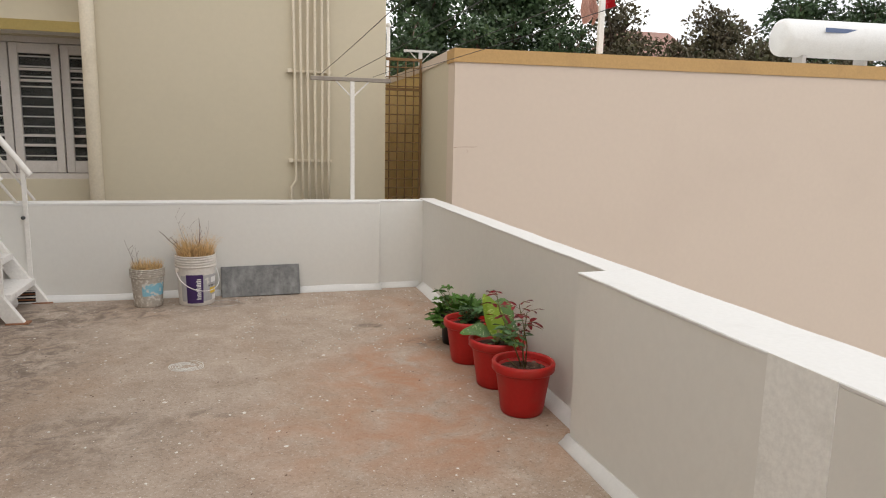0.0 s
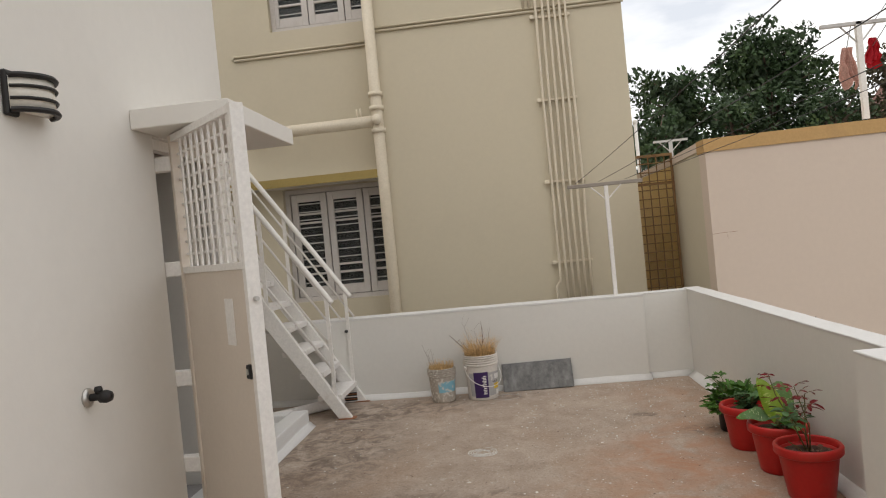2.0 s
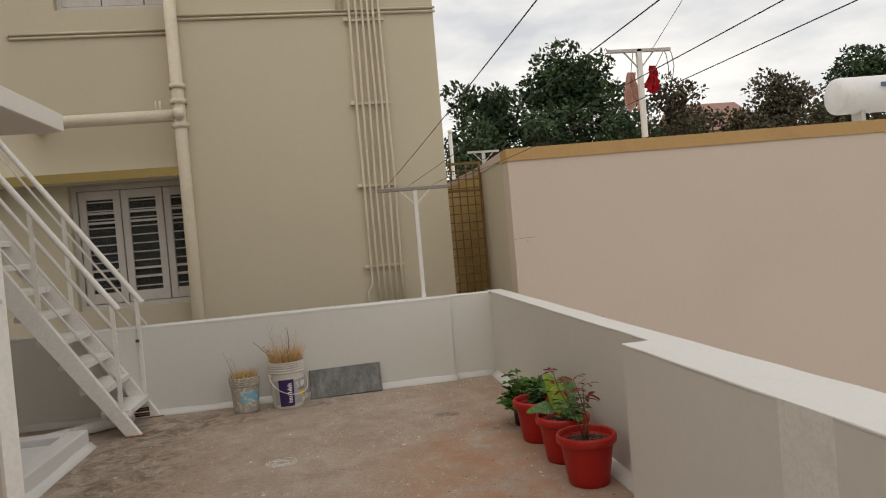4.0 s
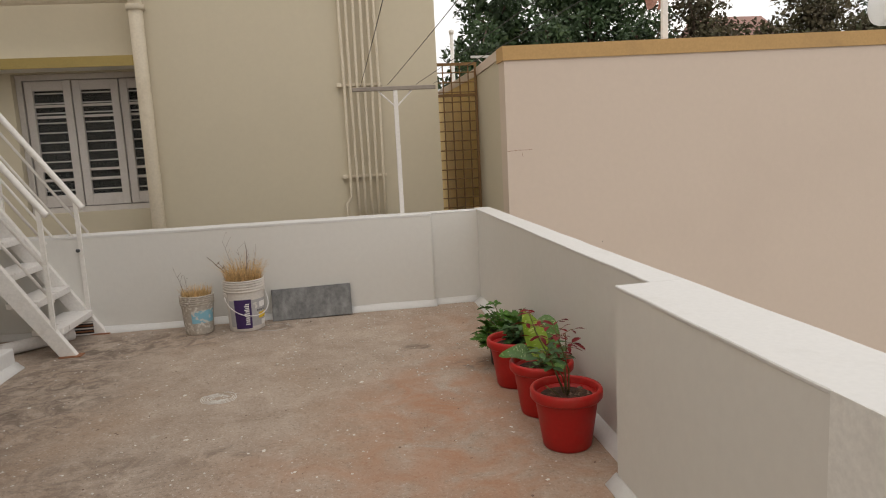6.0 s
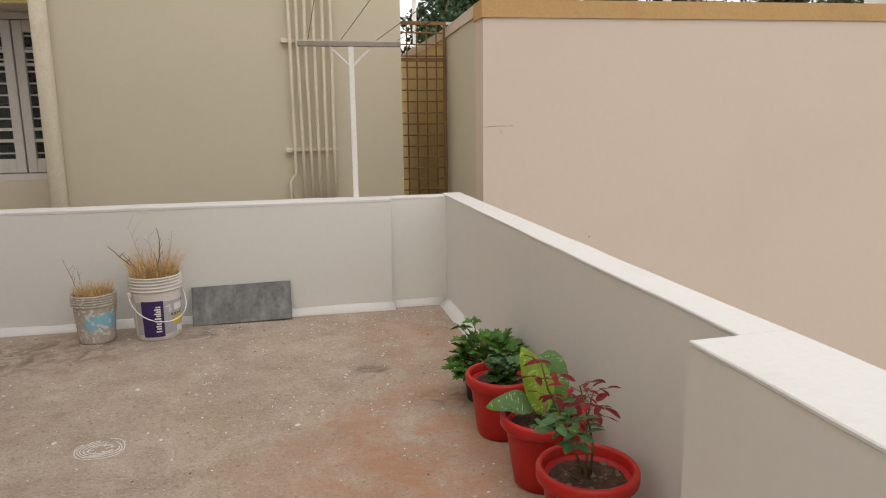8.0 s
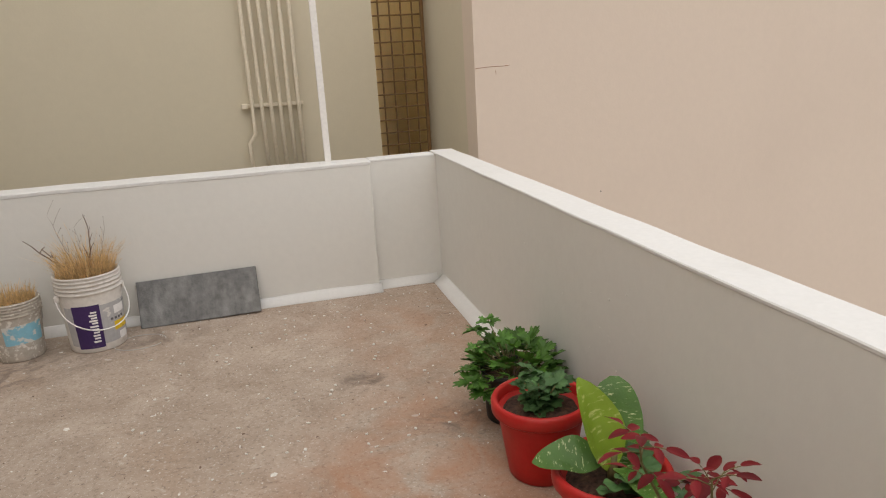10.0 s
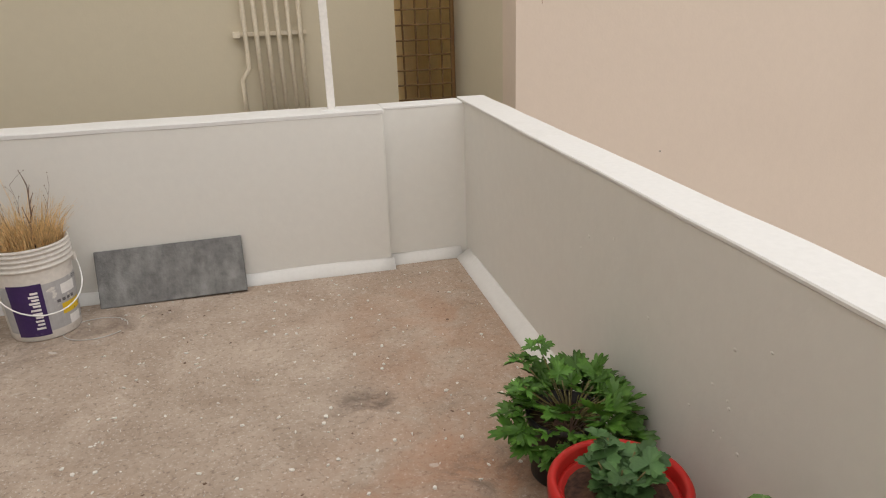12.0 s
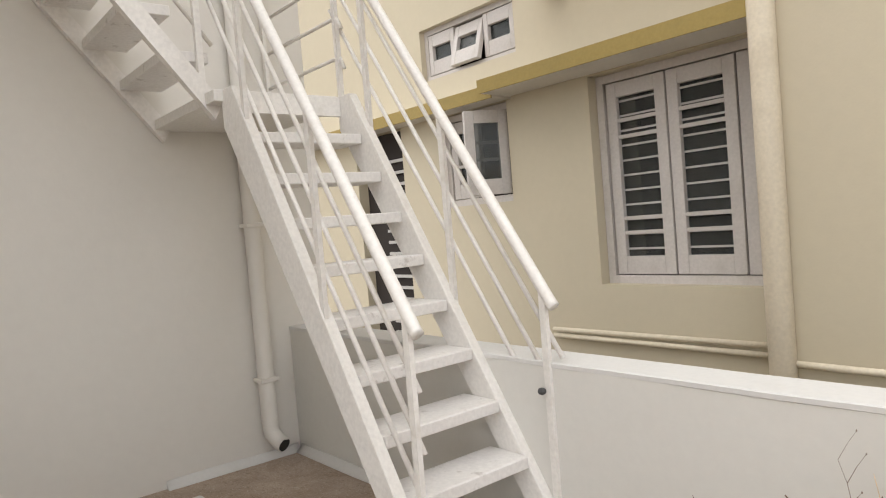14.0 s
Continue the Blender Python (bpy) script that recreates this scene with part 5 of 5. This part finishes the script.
litter = link("soil_litter", bm, M_TWIG)
litter.location = (POT1[0], POT1[1], 0.207)
tagged(litter, "dry leaf crumbs on the potting soil", "litter", kind="stuff")

# ---- beyond the parapets: roof things, laundry, trees ----
npole = root("neighbour_clothes_pole", 1.80, 0.452, 2.04, "white steel T-shaped clothes pole on the neighbour parapet", "clothes pole")
part("post", box(-0.024, 0.024, -0.02, 0.02, 0, 0.86), M_WHITE_METAL, npole)
part("arm", box(-0.32, 0.33, -0.02, 0.02, 0.83, 0.862, 0.003), M_BAR, npole)
for s in (-1, 1):
    part("brace", tube([(0, 0, 0.66), (s * 0.15, 0, 0.83)], 0.008, 6), M_BAR, npole)
for k, dx in enumerate((0.25, 0.31)):
    part("hanging_wire", tube([(dx, 0, 0.86), (dx + 0.035, 0, 0.80), (dx + 0.05, 0.0, 0.68), (dx + 0.045 - 0.03 * k, 0, 0.52)], 0.004, 5), M_WIRE, npole)
tpole = root("far_clothes_pole", 1.80, 7.5, 1.0, "grey steel T-shaped clothes pole on the far roof", "clothes pole")
part("post", box(-0.03, 0.03, -0.03, 0.03, 0, 1.80), M_BAR, tpole)
part("arm", box(-0.32, 0.32, -0.02, 0.02, 1.80, 1.84), M_BAR, tpole)
for s in (-1, 1):
    part("brace", tube([(0, 0, 1.6), (s * 0.2, 0, 1.8)], 0.01, 6), M_BAR, tpole)
vent = root("vent_pipe", 0.89, 6.0, 1.0, "white plastic vent pipe standing on the neighbour roof", "pipe")
part("pipe", tube([(0, 0, 0), (0, 0, 2.02)], 0.03, 10), M_WHITE_METAL, vent, "", True)
part("cowl", lathe([(0, 0), (0.04, 0), (0.045, 0.05), (0, 0.08)], 12, z=2.0), M_WHITE_METAL, vent, "", True)

a, b = Vector((2.08, 0.46, 2.90)), Vector((3.70, 4.40, 3.30))
tagged(link("laundry_line", tube([a.lerp(b, k / 10) - Vector((0, 0, 0.06 * math.sin(math.pi * k / 10))) for k in range(11)], 0.004, 5), M_WIRE), "dark line with laundry on the neighbour roof", "clothes line")
tagged(link("high_wire", tube([(1.95, 0.46, 2.90), (2.08, -1.2, 3.75), (2.25, -4.0, 5.3)], 0.003, 5), M_WIRE), "thin dark wire rising from the neighbour pole", "wire")


def hung(name, x, y, z, w, h, mat, label, seed):
    """A crumpled cloth gathered over a line: bunched at the top, spreading into uneven folds and a ragged hem."""
    bm = bmesh.new()
    rows = []
    for i in range(17):
        f = i / 16
        wide = w * (0.45 + 0.75 * f - 0.35 * f ** 3)
        row = []
        for g in range(19):
            u = g / 18 - 0.5
            fold = math.sin(u * 17 + seed + 1.5 * f) * 0.035 * (0.35 + f) + noise.noise(Vector((u * 5, f * 4, seed))) * 0.04
            hem = 1.0 - 0.30 * abs(math.sin(u * 5.2 + seed)) * f - 0.12 * noise.noise(Vector((u * 6, seed, 2.0)))
            row.append(bm.verts.new((u * wide + 0.05 * f * math.sin(seed * 2 + f * 3), fold, -h * f * hem)))
        rows.append(row)
    for p, q in zip(rows, rows[1:]):
        for g in range(18):
            bm.faces.new((p[g], q[g], q[g + 1], p[g + 1]))
    bmesh.ops.solidify(bm, geom=bm.faces[:], thickness=0.008)
    ob = link(name, bm, mat, None, "", True)
    ob.location = (x, y, z)
    ob.rotation_euler = (0, 0, radians(20))
    return tagged(ob, label, "laundry")


hung("red_cloth", 2.72, 2.0, 3.09, 0.20, 0.36, M_REDCLOTH, "bright red cloth hung on the laundry line", 1.0)
a, b = Vector((1.75, 0.46, 2.90)), Vector((3.45, 4.40, 3.0))
tagged(link("laundry_line", tube([a.lerp(b, k / 10) - Vector((0, 0, 0.04 * math.sin(math.pi * k / 10))) for k in range(11)], 0.004, 5), M_WIRE), "dark line with laundry on the neighbour roof", "clothes line")
hung("pink_cloth", 2.18, 1.45, 2.90, 0.24, 0.46, M_PINKCLOTH, "faded pink cloth hung on the laundry line", 2.2)

tank = root("water_heater_tank", 6.85, 2.9, 1.0, "white horizontal solar water tank on the neighbour roof", "water tank")
tank.location = (0, 0, 0)
bm = bmesh.new()
n = 28
prof = [(0.0, 0.0), (0.20, 0.0), (0.25, 0.03), (0.262, 0.08), (0.262, 1.72), (0.25, 1.77), (0.20, 1.80), (0.0, 1.80)]
bod = part("drum", lathe(prof, n), M_TANK, tank, "", True)
bod.matrix_local = Matrix.Translation((5.95, 3.0, 2.74)) @ Matrix.Rotation(radians(-6), 4, "Z") @ Matrix.Rotation(radians(90), 4, "Y")
for x in (6.3, 7.4):
    part("leg", box(x - 0.03, x + 0.03, 2.85, 3.05, 1.0, 2.50), M_BAR, tank)
bar_m = material("blue_band_print", (0.10, 0.14, 0.25), 0.5, bump=0)
part("print_band", box(6.45, 7.15, 2.655, 2.67, 2.80, 2.86), bar_m, tank, "dark blue printed band").rotation_euler = (0, 0, 0)

far = root("far_house", 20.8, 32, -3.3, "far house with a reddish sheet roof", "house")
part("wall", box(-1.6, 1.8, -3, 3, 0, 8.9), M_PEACH, far)
part("roof", prism([(-3.4, 8.9), (0, 10.9), (3.4, 8.9)], "x", -2, 2.2), M_ROOFTILE, far)
for x in (-0.8, 0.9):
    w = part("window", box(x - 0.6, x + 0.6, -3.06, -2.9, 6.6, 8.0), M_WINDOW, far)
    # Unlit rooms inside are painted onto the far panes as near-black.
    part("pane", box(x - 0.5, x + 0.5, -3.075, -3.062, 6.7, 7.9), M_DARK, w)


def tree(x, y, height, spread, seed, mat, label, leaves=7000, base=-3.3, low=0.35, leaf=0.17, wide=1.0):
    """A tapered trunk with limbs, and a crown of many small leaves gathered in uneven clumps."""
    r = random.Random(seed)
    g = np.random.RandomState(seed)
    t = root("tree", x, y, base, label, "tree")
    bm = bmesh.new()
    tube([(0, 0, 0), (0.1, 0.05, height * 0.25), (-0.05, 0.1, height * 0.5), (0.05, 0, height * 0.8)], 0.24, 9, bm, taper=0.06)
    tips = []
    for k in range(26):
        f = low + (0.97 - low) * (k / 25) ** 0.85
        a = k * 2.4 + r.uniform(-0.4, 0.4)
        reach = spread * (1 - 0.75 * max(0, (f - 0.5) / 0.5) ** 1.6) * r.uniform(0.55, 1.05)
        s = Vector((0, 0, height * (f - 0.1)))
        e = Vector((math.cos(a) * reach * wide, math.sin(a) * reach, height * f + r.uniform(-0.3, 0.5)))
        mid = s.lerp(e, 0.5) + Vector((0, 0, 0.25))
        tube([s, mid, e], 0.07, 6, bm, taper=0.015)
        tips += [(e, r.uniform(0.55, 1.0)), (mid, r.uniform(0.5, 0.85)), (mid.lerp(e, 0.5) + Vector((r.uniform(-.5, .5), r.uniform(-.5, .5), r.uniform(-.2, .5))), r.uniform(0.4, 0.8))]
    part("trunk", bm, M_BARK, t, "rough brown trunk and limbs", True)
    size = np.array([s for _, s in tips])
    cen = np.array([tuple(p) for p, _ in tips])
    pick = g.choice(len(tips), leaves, p=size ** 2 / (size ** 2).sum())
    d = g.normal(size=(leaves, 3))
    d /= np.linalg.norm(d, axis=1)[:, None]
    rad = size[pick] * spread * 0.30 * g.uniform(0.35, 1.0, leaves) ** 0.5
    pos = cen[pick] + d * rad[:, None] * np.array([1, 1, 0.75])
    u = g.normal(size=(leaves, 3)) + d * 0.6
    u /= np.linalg.norm(u, axis=1)[:, None]
    v = np.cross(u, g.normal(size=(leaves, 3)))
    v /= np.linalg.norm(v, axis=1)[:, None]
    ln = leaf * g.uniform(0.6, 1.3, leaves)[:, None]
    quad = np.stack([pos, pos + u * ln * 0.5 + v * ln * 0.28, pos + u * ln, pos + u * ln * 0.5 - v * ln * 0.28], axis=1).reshape(-1, 3)
    me = bpy.data.meshes.new("crown")
    me.from_pydata(quad.tolist(), [], [(4 * i, 4 * i + 1, 4 * i + 2, 4 * i + 3) for i in range(leaves)])
    me.materials.append(mat)
    crown = new("crown", me)
    crown.parent = t
    return t


tree(6.5, 15.0, 9.8, 2.7, 1, M_TREELEAF, "large dense dark green tree beyond the roofs", 16000, low=0.45)
tree(3.6, 14.0, 8.7, 2.0, 2, M_TREELEAF, "dense dark green tree beyond the roofs", 11000, low=0.45)
tree(9.7, 14.5, 8.6, 1.9, 3, M_TREELEAF2, "thin brownish green tree beyond the roofs", 7000, low=0.5, leaf=0.15)
tree(13.4, 14.5, 8.5, 2.2, 4, M_TREELEAF2, "brownish green tree beyond the roofs", 9000, low=0.5, leaf=0.15)
tree(17.8, 15.5, 9.9, 2.4, 5, M_TREELEAF, "dark green tree beyond the roofs", 9000, low=0.5)
tree(22.0, 17.0, 10.2, 2.6, 6, M_TREELEAF, "dark green tree beyond the roofs", 8000, low=0.5)
for k in range(9):
    tree(2.6 + 2.0 * k, 11.8 + 0.6 * math.sin(k * 2.1), 7.2 + 0.3 * math.sin(k * 1.7), 1.45, 30 + k, M_TREELEAF if k in (0, 1, 2) else M_TREELEAF2, "low bushy tree behind the neighbour roof", 4200, low=0.62, leaf=0.13)

# ---- paint chips and bits on the floor ----
g = np.random.RandomState(5)


def scatter(name, count, lo, hi, mat, label, xs, ys, thick=0.0015):
    """Small flat chips of uneven outline lying on the floor."""
    verts, faces = [], []
    for _ in range(count):
        x, y = g.uniform(*xs), g.uniform(*ys)
        s, a0, n = g.uniform(lo, hi), g.uniform(0, 6.28), 5
        st = g.uniform(0.2, 0.9)
        turn = g.uniform(0, 3.14)
        i = len(verts)
        for z in (0.0, thick):
            for k in range(n):
                a = a0 + 6.283 * k / n
                r = s * g.uniform(0.6, 1.0)
                px, py = r * math.cos(a), r * st * math.sin(a)
                verts.append((x + px * math.cos(turn) - py * math.sin(turn), y + px * math.sin(turn) + py * math.cos(turn), z + 0.0003))
        faces.append(tuple(range(i + n, i + 2 * n)))
        faces += [(i + k, i + (k + 1) % n, i + n + (k + 1) % n, i + n + k) for k in range(n)]
    me = bpy.data.meshes.new(name)
    me.from_pydata(verts, [], faces)
    me.materials.append(mat)
    return tagged(new(name, me), label, "debris", kind="stuff")


scatter("paint_chips", 620, 0.002, 0.009, M_CHALK, "small white paint chips scattered on the cement floor", (-2.95, -0.06), (-4.4, -0.12))
scatter("paint_chips", 26, 0.008, 0.018, M_CHALK, "larger flat white paint spots on the cement floor", (-2.9, -0.1), (-4.2, -0.15), 0.0006)
scatter("leaf_bits", 130, 0.003, 0.008, M_TWIG, "small dark dry leaf bits on the cement floor", (-2.9, -0.08), (-3.6, -0.12), 0.002)
scatter("plaster_crumbs", 170, 0.003, 0.011, M_CHALK, "pale plaster crumbs near the parapet corner", (-1.5, -0.06), (-1.7, -0.1), 0.004)
